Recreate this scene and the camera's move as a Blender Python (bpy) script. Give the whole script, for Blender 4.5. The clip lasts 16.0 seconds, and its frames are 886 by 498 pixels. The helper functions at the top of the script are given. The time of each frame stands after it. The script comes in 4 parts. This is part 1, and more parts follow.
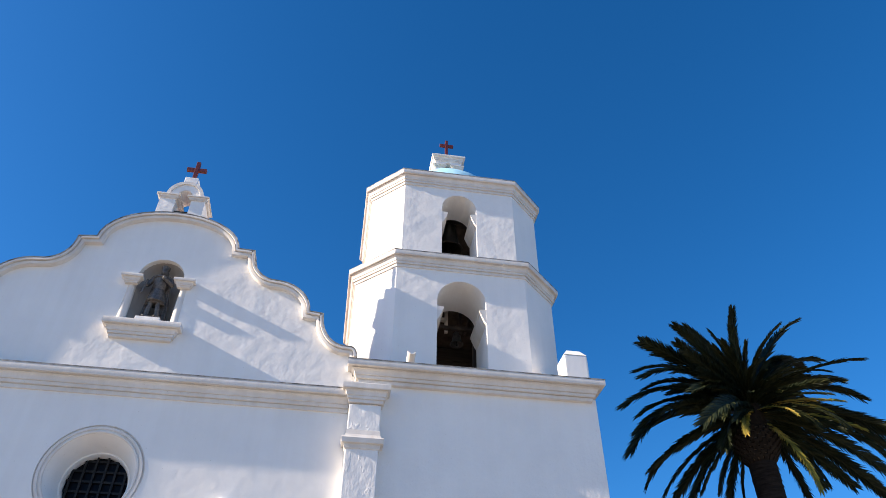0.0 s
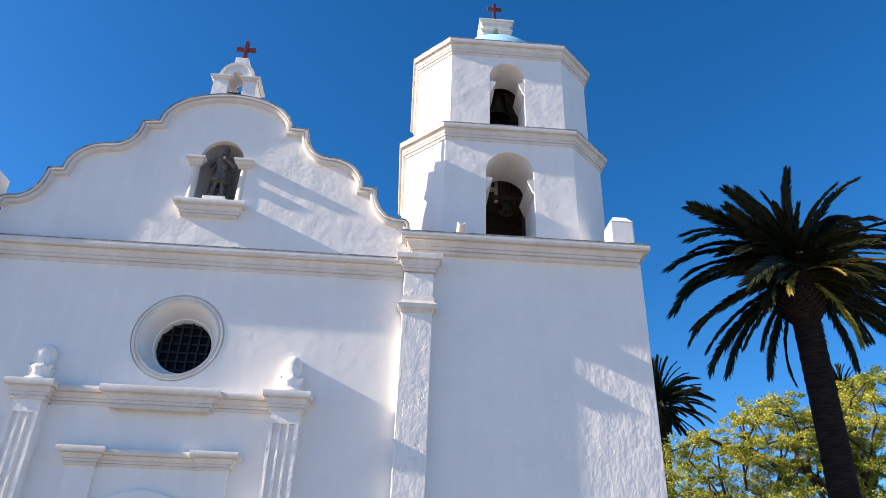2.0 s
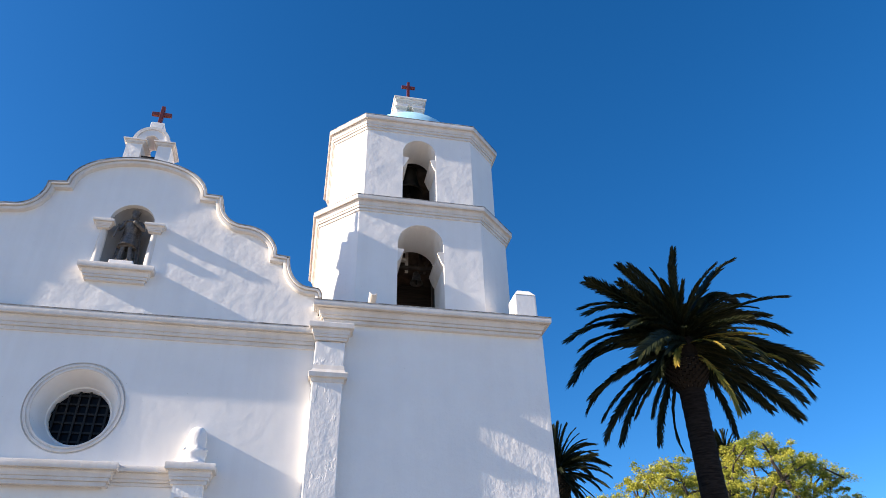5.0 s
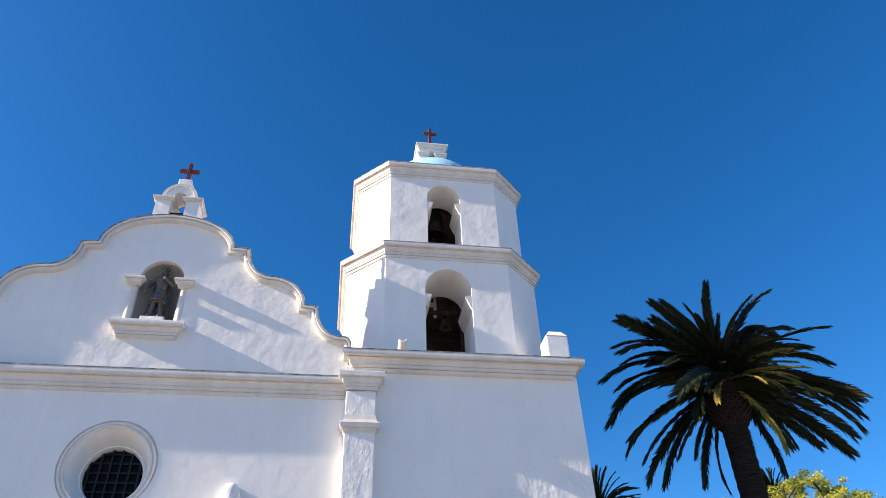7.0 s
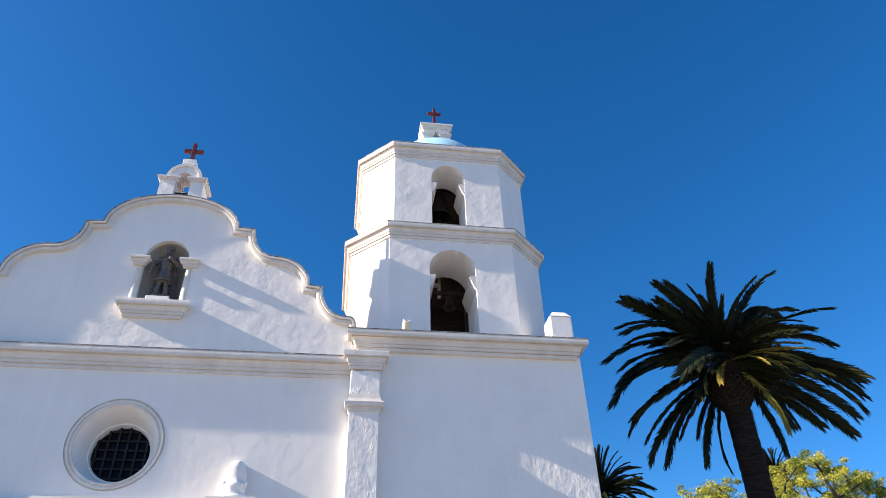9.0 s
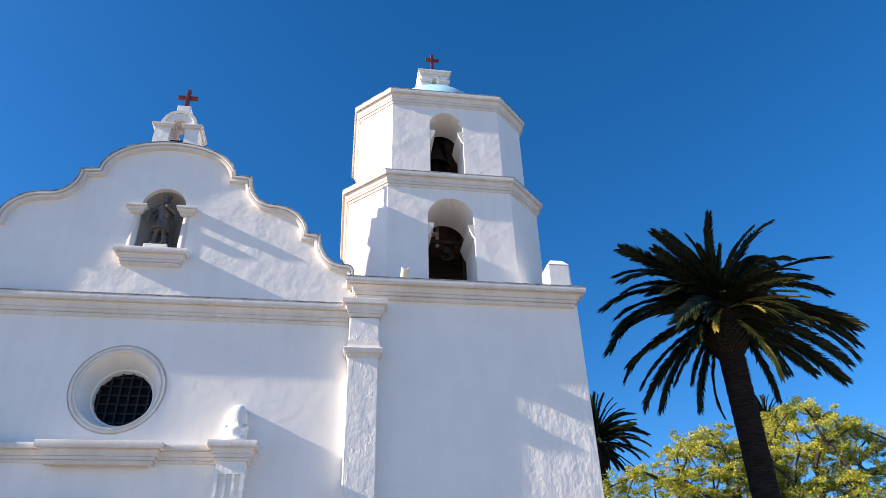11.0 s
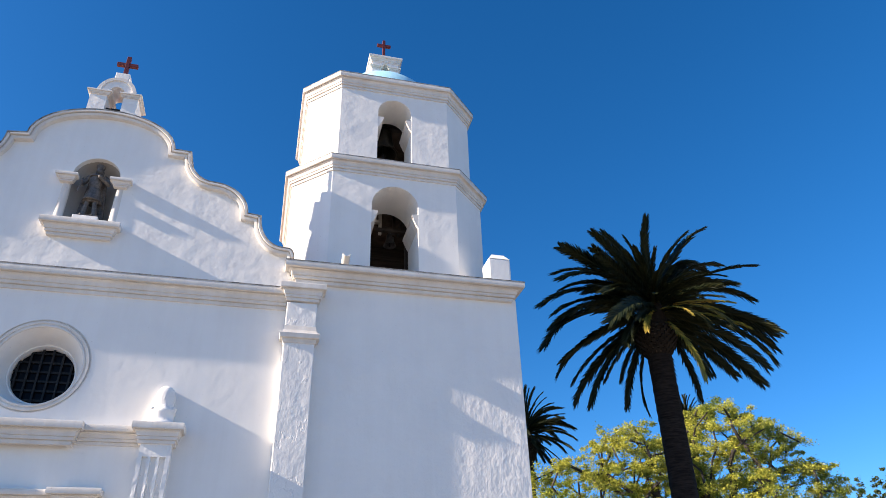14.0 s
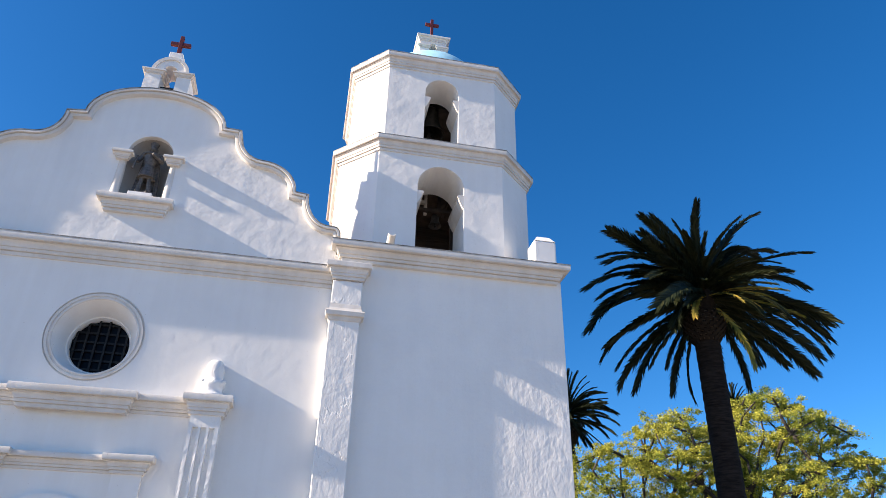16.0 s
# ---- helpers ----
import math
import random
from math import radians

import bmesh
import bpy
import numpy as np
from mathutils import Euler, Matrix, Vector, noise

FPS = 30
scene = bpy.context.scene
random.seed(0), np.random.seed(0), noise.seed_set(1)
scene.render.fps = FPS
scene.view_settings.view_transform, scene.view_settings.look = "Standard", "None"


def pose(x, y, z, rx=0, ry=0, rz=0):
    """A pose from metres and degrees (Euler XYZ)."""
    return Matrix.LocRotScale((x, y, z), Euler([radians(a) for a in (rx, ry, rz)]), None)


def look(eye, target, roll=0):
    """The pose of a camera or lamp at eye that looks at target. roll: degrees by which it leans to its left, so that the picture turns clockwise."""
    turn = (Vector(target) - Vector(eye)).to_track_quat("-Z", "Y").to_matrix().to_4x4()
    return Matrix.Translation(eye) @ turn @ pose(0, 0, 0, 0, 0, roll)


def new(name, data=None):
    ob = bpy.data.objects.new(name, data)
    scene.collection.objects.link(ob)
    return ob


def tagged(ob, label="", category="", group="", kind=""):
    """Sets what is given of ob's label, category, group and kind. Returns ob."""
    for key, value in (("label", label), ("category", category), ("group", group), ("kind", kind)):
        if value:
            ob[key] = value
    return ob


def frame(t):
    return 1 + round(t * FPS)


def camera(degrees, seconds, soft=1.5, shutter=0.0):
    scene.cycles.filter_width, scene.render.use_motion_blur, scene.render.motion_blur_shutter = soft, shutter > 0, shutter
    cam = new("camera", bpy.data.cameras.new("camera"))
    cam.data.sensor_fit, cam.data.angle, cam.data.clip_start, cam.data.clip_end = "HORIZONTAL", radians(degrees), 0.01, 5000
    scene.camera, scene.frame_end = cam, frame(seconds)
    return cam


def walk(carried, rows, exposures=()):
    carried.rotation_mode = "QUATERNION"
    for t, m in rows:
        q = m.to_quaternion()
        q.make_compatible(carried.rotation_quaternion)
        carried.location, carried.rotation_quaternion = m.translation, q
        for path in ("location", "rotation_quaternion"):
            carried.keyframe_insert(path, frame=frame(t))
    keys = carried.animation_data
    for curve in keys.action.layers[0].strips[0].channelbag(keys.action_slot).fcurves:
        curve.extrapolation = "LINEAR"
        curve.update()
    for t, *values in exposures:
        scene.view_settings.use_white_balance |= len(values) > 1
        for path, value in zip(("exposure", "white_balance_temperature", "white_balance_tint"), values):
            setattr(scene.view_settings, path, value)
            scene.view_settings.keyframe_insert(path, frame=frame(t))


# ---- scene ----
from mathutils import geometry
from mathutils import noise as mnoise

cam = camera(65.43, 16.0, soft=0.6)
PATH = [
    (0, 0.036, -15.789, 1.820, 129.585, -0.408, -9.030),
    (0.5, 0.048, -15.998, 1.620, 127.315, -1.402, -9.140),
    (1, 0.072, -16.268, 1.607, 124.202, -2.164, -7.473),
    (1.5, 0.139, -16.365, 1.628, 121.256, -1.971, -5.136),
    (2, 0.226, -16.446, 1.663, 118.232, -1.727, -4.118),
    (2.5, 0.207, -16.749, 1.671, 114.824, -2.060, -4.859),
    (3, 0.145, -16.965, 1.683, 112.047, -2.428, -7.153),
    (3.5, 0.040, -17.019, 1.634, 111.790, -2.024, -9.971),
    (4, 0.004, -17.051, 1.612, 114.318, -0.841, -11.444),
    (4.5, -0.025, -17.086, 1.577, 118.629, 0.494, -11.717),
    (5, -0.017, -17.092, 1.536, 123.472, 1.082, -11.530),
    (5.2, 0.003, -17.069, 1.524, 125.088, 1.023, -11.507),
    (7.5, -0.011, -16.979, 1.610, 127.249, 1.924, -7.958),
    (8, -0.038, -17.011, 1.617, 126.785, 1.988, -8.279),
    (8.5, -0.018, -16.996, 1.602, 126.482, 1.838, -8.286),
    (9, -0.017, -16.982, 1.580, 125.640, 1.453, -8.157),
    (9.5, -0.014, -16.960, 1.547, 123.793, 1.398, -7.867),
    (9.7, -0.012, -16.942, 1.528, 122.892, 1.516, -7.797),
    (12, -0.026, -16.901, 1.561, 121.062, 0.916, -10.038),
    (12.5, -0.068, -16.922, 1.588, 120.537, 0.178, -13.159),
    (13, -0.049, -16.879, 1.583, 120.394, 0.218, -15.307),
    (13.5, -0.067, -16.916, 1.555, 120.573, 0.979, -15.265),
    (14, -0.102, -16.859, 1.569, 120.547, 1.450, -14.240),
    (14.5, -0.124, -16.850, 1.585, 119.926, 1.150, -13.322),
    (15, -0.103, -16.844, 1.558, 119.416, 0.091, -12.549),
    (15.5, -0.109, -16.838, 1.565, 119.156, -0.826, -11.963),
    (16, -0.118, -16.820, 1.579, 118.995, -1.217, -11.544),
]
walk(cam, [(t, pose(x, y, z, a, b, c)) for t, x, y, z, a, b, c in PATH])

# ---- world and sun ----
SUN_FROM = Vector((-1.0, -0.074, 0.47)).normalized()      # towards the sun, low along the front of the church
world = bpy.data.worlds.new("sky")
scene.world = world
world.use_nodes = True
wn = world.node_tree
sky = wn.nodes.new("ShaderNodeTexSky")
sky.sky_type = "NISHITA"
sky.sun_disc = False
sky.sun_elevation = math.asin(SUN_FROM.z)
sky.sun_rotation = math.atan2(SUN_FROM.x, SUN_FROM.y)
sky.altitude = 1900
sky.air_density, sky.dust_density, sky.ozone_density = 1.06, 1.5, 4.8
wn.nodes["Background"].inputs["Strength"].default_value = 0.083
vivid = wn.nodes.new("ShaderNodeHueSaturation")
vivid.inputs["Saturation"].default_value = 1.24
wn.links.new(sky.outputs[0], vivid.inputs["Color"])
wn.links.new(vivid.outputs[0], wn.nodes["Background"].inputs["Color"])
sun = new("sun", bpy.data.lights.new("sun", "SUN"))
sun.data.energy, sun.data.angle, sun.data.color = 4.75, radians(0.53), (1.0, 0.84, 0.67)
sun.matrix_world = look(SUN_FROM * 60, (0, 0, 0))
scene.view_settings.exposure = 1.28
scene.view_settings.use_white_balance = True
scene.view_settings.white_balance_temperature, scene.view_settings.white_balance_tint = 6380, 12


# ---- materials ----
def nodes_of(name, rough=0.8, metal=0.0):
    m = bpy.data.materials.new(name)
    m.use_nodes = True
    nt = m.node_tree
    b = nt.nodes["Principled BSDF"]
    b.inputs["Roughness"].default_value, b.inputs["Metallic"].default_value = rough, metal
    return m, nt, b


def noise_node(nt, scale, detail=4, rough=0.55, stretch=None):
    g = nt.nodes.new("ShaderNodeNewGeometry")
    n = nt.nodes.new("ShaderNodeTexNoise")
    n.inputs["Scale"].default_value, n.inputs["Detail"].default_value, n.inputs["Roughness"].default_value = scale, detail, rough
    if stretch:
        mp = nt.nodes.new("ShaderNodeMapping")
        mp.inputs["Scale"].default_value = stretch
        nt.links.new(g.outputs["Position"], mp.inputs["Vector"])
        nt.links.new(mp.outputs[0], n.inputs["Vector"])
    else:
        nt.links.new(g.outputs["Position"], n.inputs["Vector"])
    return n.outputs["Fac"]


def ramp(nt, fac, stops):
    r = nt.nodes.new("ShaderNodeValToRGB")
    el = r.color_ramp.elements
    while len(el) < len(stops):
        el.new(0.5)
    for e, (p, c) in zip(el, stops):
        e.position, e.color = p, (*c, 1)
    nt.links.new(fac, r.inputs["Fac"])
    return r.outputs["Color"]


def mix(nt, kind, fac, a, b):
    x = nt.nodes.new("ShaderNodeMix")
    x.data_type, x.blend_type = "RGBA", kind
    for sock, v in ((x.inputs[0], fac), (x.inputs[6], a), (x.inputs[7], b)):
        if hasattr(v, "is_linked"):
            nt.links.new(v, sock)
        else:
            sock.default_value = v
    return x.outputs[2]


def bumped(nt, b, layers):
    last = None
    for h, dist, strength in layers:
        k = nt.nodes.new("ShaderNodeBump")
        k.inputs["Distance"].default_value, k.inputs["Strength"].default_value = dist, strength
        nt.links.new(h, k.inputs["Height"])
        if last:
            nt.links.new(last, k.inputs["Normal"])
        last = k.outputs[0]
    nt.links.new(last, b.inputs["Normal"])


def plaster(name, light, dark, wave=0.05, grit=0.006, streak=0.25, chips=0.0, wrinkle=0.0):
    """Limewashed plaster: hand-floated waves, trowel grit, faint rain streaks and grime."""
    m, nt, b = nodes_of(name, 0.9)
    b.inputs["Specular IOR Level"].default_value = 0.2
    tone = ramp(nt, noise_node(nt, 0.9, 5), [(0.3, dark), (0.62, light)])
    rain = ramp(nt, noise_node(nt, 1.0, 5, 0.6, (3.2, 3.2, 0.16)), [(0.42, (0.80, 0.77, 0.72)), (0.6, (1, 1, 1))])
    col = mix(nt, "MULTIPLY", streak, tone, rain)
    specks = ramp(nt, noise_node(nt, 22, 2), [(0.24, (0.55, 0.5, 0.44)), (0.29, (1, 1, 1))])
    nt.links.new(mix(nt, "MULTIPLY", 0.5, col, specks), b.inputs["Base Color"])
    layers = [(noise_node(nt, 1.3, 2, 0.4), wave, 0.55), (noise_node(nt, 3.2, 1.8, 0.45), wave * 0.55, 0.6), (noise_node(nt, 9, 3, 0.5), grit * 2.2, 0.6), (noise_node(nt, 46, 4, 0.6), grit * 0.6, 0.6)]
    if chips:
        flakes = ramp(nt, noise_node(nt, 1.7, 6, 0.6, (1, 1, 0.6)), [(0.50, (0, 0, 0)), (0.535, (1, 1, 1))])
        layers.append((flakes, chips, 0.8))
    if wrinkle:
        layers.append((noise_node(nt, 2.6, 5, 0.6, (1.0, 1.0, 0.42)), wrinkle, 0.9))
    bumped(nt, b, layers)
    return m


def simple(name, a, bcol, rough, scale=6, metal=0.0, bump=0.004, stretch=None):
    m, nt, b = nodes_of(name, rough, metal)
    nt.links.new(ramp(nt, noise_node(nt, scale, 5, 0.6, stretch), [(0.32, a), (0.68, bcol)]), b.inputs["Base Color"])
    if bump:
        bumped(nt, b, [(noise_node(nt, scale * 2.5, 4, 0.6, stretch), bump, 0.7)])
    return m


def leaf(name, stops, rough=0.5, through_light=0.35, gloss=0.35):
    m, nt, b = nodes_of(name, rough)
    b.inputs["Specular IOR Level"].default_value = gloss
    g = nt.nodes.new("ShaderNodeNewGeometry")
    col = ramp(nt, g.outputs["Random Per Island"], stops)
    patch = ramp(nt, noise_node(nt, 0.55, 3), [(0.38, (0.5, 0.62, 0.5)), (0.56, (1.12, 1.1, 1))])
    col = mix(nt, "MULTIPLY", 1.0, col, patch)
    nt.links.new(col, b.inputs["Base Color"])
    tr = nt.nodes.new("ShaderNodeBsdfTranslucent")
    nt.links.new(col, tr.inputs["Color"])
    mx = nt.nodes.new("ShaderNodeMixShader")
    mx.inputs[0].default_value = through_light
    nt.links.new(b.outputs[0], mx.inputs[1])
    nt.links.new(tr.outputs[0], mx.inputs[2])
    nt.links.new(mx.outputs[0], nt.nodes["Material Output"].inputs["Surface"])
    return m


M_WALL = plaster("white_plaster", (0.845, 0.825, 0.785), (0.805, 0.785, 0.75), 0.036, 0.0026, 0.10)
M_ROUGH = plaster("patched_plaster", (0.845, 0.825, 0.785), (0.805, 0.785, 0.75), 0.04, 0.0065, 0.06, 0.010, 0.016)
M_BASE = plaster("tower_plaster", (0.845, 0.825, 0.785), (0.805, 0.785, 0.75), 0.035, 0.0075, 0.06, 0.0, 0.030)
M_SMOOTH = plaster("smooth_plaster", (0.845, 0.825, 0.785), (0.805, 0.785, 0.75), 0.022, 0.0012, 0.10)
M_TRIM = plaster("moulding_plaster", (0.76, 0.725, 0.675), (0.67, 0.63, 0.575), 0.012, 0.0035, 0.30)
# Niche recesses only: their shade is put into this darker grey.
M_NICHE_SHADE = plaster("niche_shade_plaster", (0.44, 0.41, 0.38), (0.34, 0.32, 0.29), 0.02, 0.004, 0.4)
M_GRIME = simple("lichen_stained_ledge", (0.06, 0.056, 0.05), (0.52, 0.49, 0.45), 0.95, 5, 0, 0.006)
M_BELL = simple("dusty_bronze", (0.05, 0.046, 0.042), (0.12, 0.11, 0.10), 0.5, 8, 0.2, 0.003)
M_BLUE = simple("blue_dome_paint", (0.30, 0.60, 0.74), (0.44, 0.72, 0.82), 0.7, 5)
M_CROSS = simple("red_painted_wood", (0.09, 0.012, 0.011), (0.15, 0.022, 0.018), 0.5, 9)
M_STONE = simple("weathered_stone", (0.045, 0.039, 0.034), (0.15, 0.132, 0.115), 0.5, 14, 0, 0.004)
M_BROWN = simple("painted_carving", (0.06, 0.034, 0.024), (0.19, 0.115, 0.08), 0.7, 14, 0, 0.008)
M_IRON = simple("black_iron", (0.012, 0.012, 0.013), (0.03, 0.028, 0.026), 0.55, 20, 0.6, 0.002)
M_BRONZE = simple("dark_bronze", (0.035, 0.032, 0.028), (0.08, 0.07, 0.055), 0.45, 8, 0.8, 0.003)
M_BEAM = simple("dark_timber", (0.03, 0.022, 0.017), (0.075, 0.055, 0.042), 0.8, 4, 0, 0.01, (1, 1, 0.2))
M_BOARD = simple("brown_boards", (0.042, 0.032, 0.024), (0.085, 0.066, 0.05), 0.85, 3, 0, 0.006, (0.3, 1, 5))
# Belfry insides: interior shade is put into this dark brown.
M_BELFRY = simple("belfry_shade_plaster", (0.045, 0.037, 0.03), (0.10, 0.082, 0.066), 0.9, 3)
M_FRAME = simple("oxblood_paint", (0.055, 0.008, 0.010), (0.10, 0.018, 0.018), 0.45, 6)
M_TRACERY = simple("cream_painted_tracery", (0.60, 0.54, 0.46), (0.70, 0.64, 0.55), 0.6, 9)
M_DOOR = simple("oak_door", (0.14, 0.075, 0.034), (0.28, 0.175, 0.08), 0.55, 5, 0, 0.004, (6, 6, 0.5))
M_TILE = simple("clay_roof", (0.28, 0.12, 0.07), (0.42, 0.2, 0.12), 0.85, 3)
M_GROUND = simple("pale_plaza_paving", (0.235, 0.21, 0.175), (0.335, 0.30, 0.255), 0.9, 0.7)
M_BARK = simple("palm_bark", (0.010, 0.008, 0.007), (0.034, 0.026, 0.021), 0.9, 3, 0, 0.05, (1, 1, 7))
M_BOSS = simple("pale_leaf_fibre", (0.07, 0.05, 0.033), (0.15, 0.115, 0.08), 0.9, 7, 0, 0.02)
M_STUB = simple("dark_cut_leaf_bases", (0.012, 0.009, 0.007), (0.035, 0.026, 0.018), 0.85, 7, 0, 0.01)
M_FROND = leaf("palm_leaflets", [(0.0, (0.009, 0.014, 0.007)), (0.6, (0.018, 0.025, 0.010)), (1.0, (0.048, 0.048, 0.018))], 0.55, 0.12, 0.22)
# Yellowing leaves; the gold of sunlit leaflets is put into this colour too.
M_LIT_OLD = leaf("yellowing_sunlit_palm_leaflets", [(0.0, (0.44, 0.32, 0.06)), (0.5, (0.62, 0.46, 0.10)), (1.0, (0.36, 0.27, 0.06))], 0.5, 0.5)
M_RACHIS = simple("palm_leaf_stalk", (0.022, 0.024, 0.010), (0.045, 0.042, 0.018), 0.6, 8)
M_LEAF = leaf("yellow_green_leaves", [(0.0, (0.15, 0.18, 0.035)), (0.35, (0.36, 0.37, 0.06)), (0.75, (0.54, 0.50, 0.085)), (1.0, (0.26, 0.29, 0.05))], 0.6, 0.28, 0.15)
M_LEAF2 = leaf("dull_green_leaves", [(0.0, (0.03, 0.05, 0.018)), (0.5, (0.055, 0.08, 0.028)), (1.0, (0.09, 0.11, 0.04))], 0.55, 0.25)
M_LIMB = simple("grey_brown_bark", (0.028, 0.023, 0.019), (0.075, 0.062, 0.052), 0.9, 5, 0, 0.02)

m_pane, nt_p, b_p = nodes_of("dark_window_glass", 0.2)
b_p.inputs["Base Color"].default_value = (0.006, 0.007, 0.010, 1)
b_p.inputs["Specular IOR Level"].default_value = 0.06
bumped(nt_p, b_p, [(noise_node(nt_p, 3, 2), 0.004, 0.3)])
M_PANE = m_pane
for m in (M_BARK, M_BOSS, M_STUB, M_RACHIS, M_BELFRY):
    m.node_tree.nodes["Principled BSDF"].inputs["Specular IOR Level"].default_value = 0.1


# ---- mesh helpers ----
def thing(name, label, category, at=(0, 0, 0), group="", kind=""):
    ob = new(name)
    ob.empty_display_size = 0.3
    ob.location = at
    return tagged(ob, label, category, group, kind)


def finish(name, bm, material, smooth=None):
    bmesh.ops.remove_doubles(bm, verts=bm.verts, dist=1e-5)
    bmesh.ops.recalc_face_normals(bm, faces=bm.faces)
    me = bpy.data.meshes.new(name)
    bm.to_mesh(me)
    bm.free()
    me.materials.append(material)
    if smooth:
        me.polygons.foreach_set("use_smooth", [True] * len(me.polygons))
        me.set_sharp_from_angle(angle=radians(smooth))
    return me


def placed(ob):
    own = ob.matrix_parent_inverse @ ob.matrix_basis
    return placed(ob.parent) @ own if ob.parent else ob.matrix_basis.copy()


def part(name, bm, material, parent=None, label="", smooth=None):
    """One mesh object under a thing or under a part, built in world places."""
    ob = new(name, finish(name, bm, material, smooth))
    if parent:
        ob.parent = parent
        ob.matrix_parent_inverse = placed(parent).inverted()
    if label:
        tagged(ob, label)
    return ob


def add_box(bm, x0, x1, y0, y1, z0, z1, bevel=0.0):
    g = bmesh.ops.create_cube(bm, size=1.0, matrix=Matrix.LocRotScale(((x0 + x1) / 2, (y0 + y1) / 2, (z0 + z1) / 2), None, (x1 - x0, y1 - y0, z1 - z0)))
    if bevel:
        es = list({e for v in g["verts"] for e in v.link_edges})
        bmesh.ops.bevel(bm, geom=es, offset=bevel, segments=2, profile=0.6, affect="EDGES")


def box_bm(*a, **k):
    bm = bmesh.new()
    add_box(bm, *a, **k)
    return bm


def sweep(bm, path, prof, to3, side=1, closed=False):
    """A moulding: the profile (outwards, across) carried along a path in a plane, with mitred corners."""
    n = len(path)
    P = [Vector(p) for p in path]

    def nrm(a, b):
        d = (b - a).normalized()
        return Vector((d.y, -d.x)) * side
    rings = []
    for i in range(n):
        n0 = nrm(P[i - 1], P[i]) if closed or i > 0 else None
        n1 = nrm(P[i], P[(i + 1) % n]) if closed or i < n - 1 else None
        n0, n1 = n0 or n1, n1 or n0
        mm = (n0 + n1) / max(0.35, 1 + n0.dot(n1))
        rings.append([bm.verts.new(to3(P[i] + mm * a, b)) for a, b in prof])
    k = len(prof)
    for i in range(n if closed else n - 1):
        r0, r1 = rings[i], rings[(i + 1) % n]
        for j in range(k):
            bm.faces.new((r0[j], r0[(j + 1) % k], r1[(j + 1) % k], r1[j]))
    if not closed:
        bm.faces.new(rings[0])
        bm.faces.new(rings[-1][::-1])


def cornice_profile(h, p, back=0.12):
    """Fascia, step, wide cove, groove and a weathered top slab; h high, p proud."""
    pts = [(-back, 0), (0.16 * p, 0), (0.19 * p, 0.15 * h), (0.13 * p, 0.16 * h), (0.13 * p, 0.18 * h), (0.34 * p, 0.19 * h), (0.37 * p, 0.325 * h), (0.34 * p, 0.335 * h)]
    for i in range(6):
        a = i / 5 * math.pi / 2
        pts.append((p * (0.46 + 0.26 * (1 - math.cos(a))), h * (0.35 + 0.25 * math.sin(a))))
    pts += [(0.66 * p, 0.61 * h), (0.66 * p, 0.655 * h), (0.97 * p, 0.655 * h), (p, 0.69 * h), (p, 0.93 * h), (0.97 * p, 0.98 * h), (0.2 * p, 1.04 * h), (-back, 1.04 * h)]
    return pts


def ledge(path, h, p, z, parent, closed=False):
    """Thin lichen-stained capping along the upper edge of a cornice."""
    bm = bmesh.new()
    sweep(bm, path, [(0.1 * p, 1.03 * h), (1.02 * p, 0.945 * h), (1.025 * p, 0.985 * h + 0.008), (0.1 * p, 1.04 * h + 0.012)], level(z), closed=closed)
    part("ledge_capping", bm, M_GRIME, parent, "grey lichen-stained ledge")


def level(z):
    return lambda q, b: Vector((q.x, q.y, z + b))


def front(y):
    """A plane facing the forecourt: path in x and z, the profile's second number is how far it stands proud."""
    return lambda q, b: Vector((q.x, y - b, q.y))


def arch(x0, x1, zb, zs, n=20):
    r = (x1 - x0) / 2
    c = (x0 + x1) / 2
    return [(x0, zb)] + [(c - r * math.cos(math.pi * i / n), zs + r * math.sin(math.pi * i / n)) for i in range(n + 1)] + [(x1, zb)]


def circle(cx, cz, r, n=48):
    return [(cx + r * math.cos(2 * math.pi * i / n), cz + r * math.sin(2 * math.pi * i / n)) for i in range(n)]


def plate(bm, outer, holes, to3, d0, d1):
    """A thick slab with openings right through it. to3 takes (u, z, depth)."""
    loops = [outer, *holes]
    flat = [p for lp in loops for p in lp]
    tris = geometry.tessellate_polygon([[Vector((u, v, 0)) for u, v in lp] for lp in loops])
    f = [bm.verts.new(to3(u, v, d0)) for u, v in flat]
    b = [bm.verts.new(to3(u, v, d1)) for u, v in flat]
    for t in tris:
        bm.faces.new([f[i] for i in t])
        bm.faces.new([b[i] for i in reversed(t)]).material_index = 1
    o = 0
    for lp in loops:
        k = len(lp)
        for i in range(k):
            j = (i + 1) % k
            bm.faces.new((f[o + i], f[o + j], b[o + j], b[o + i]))
        o += k


def flat_wall(u, v, d):
    return Vector((u, d, v))


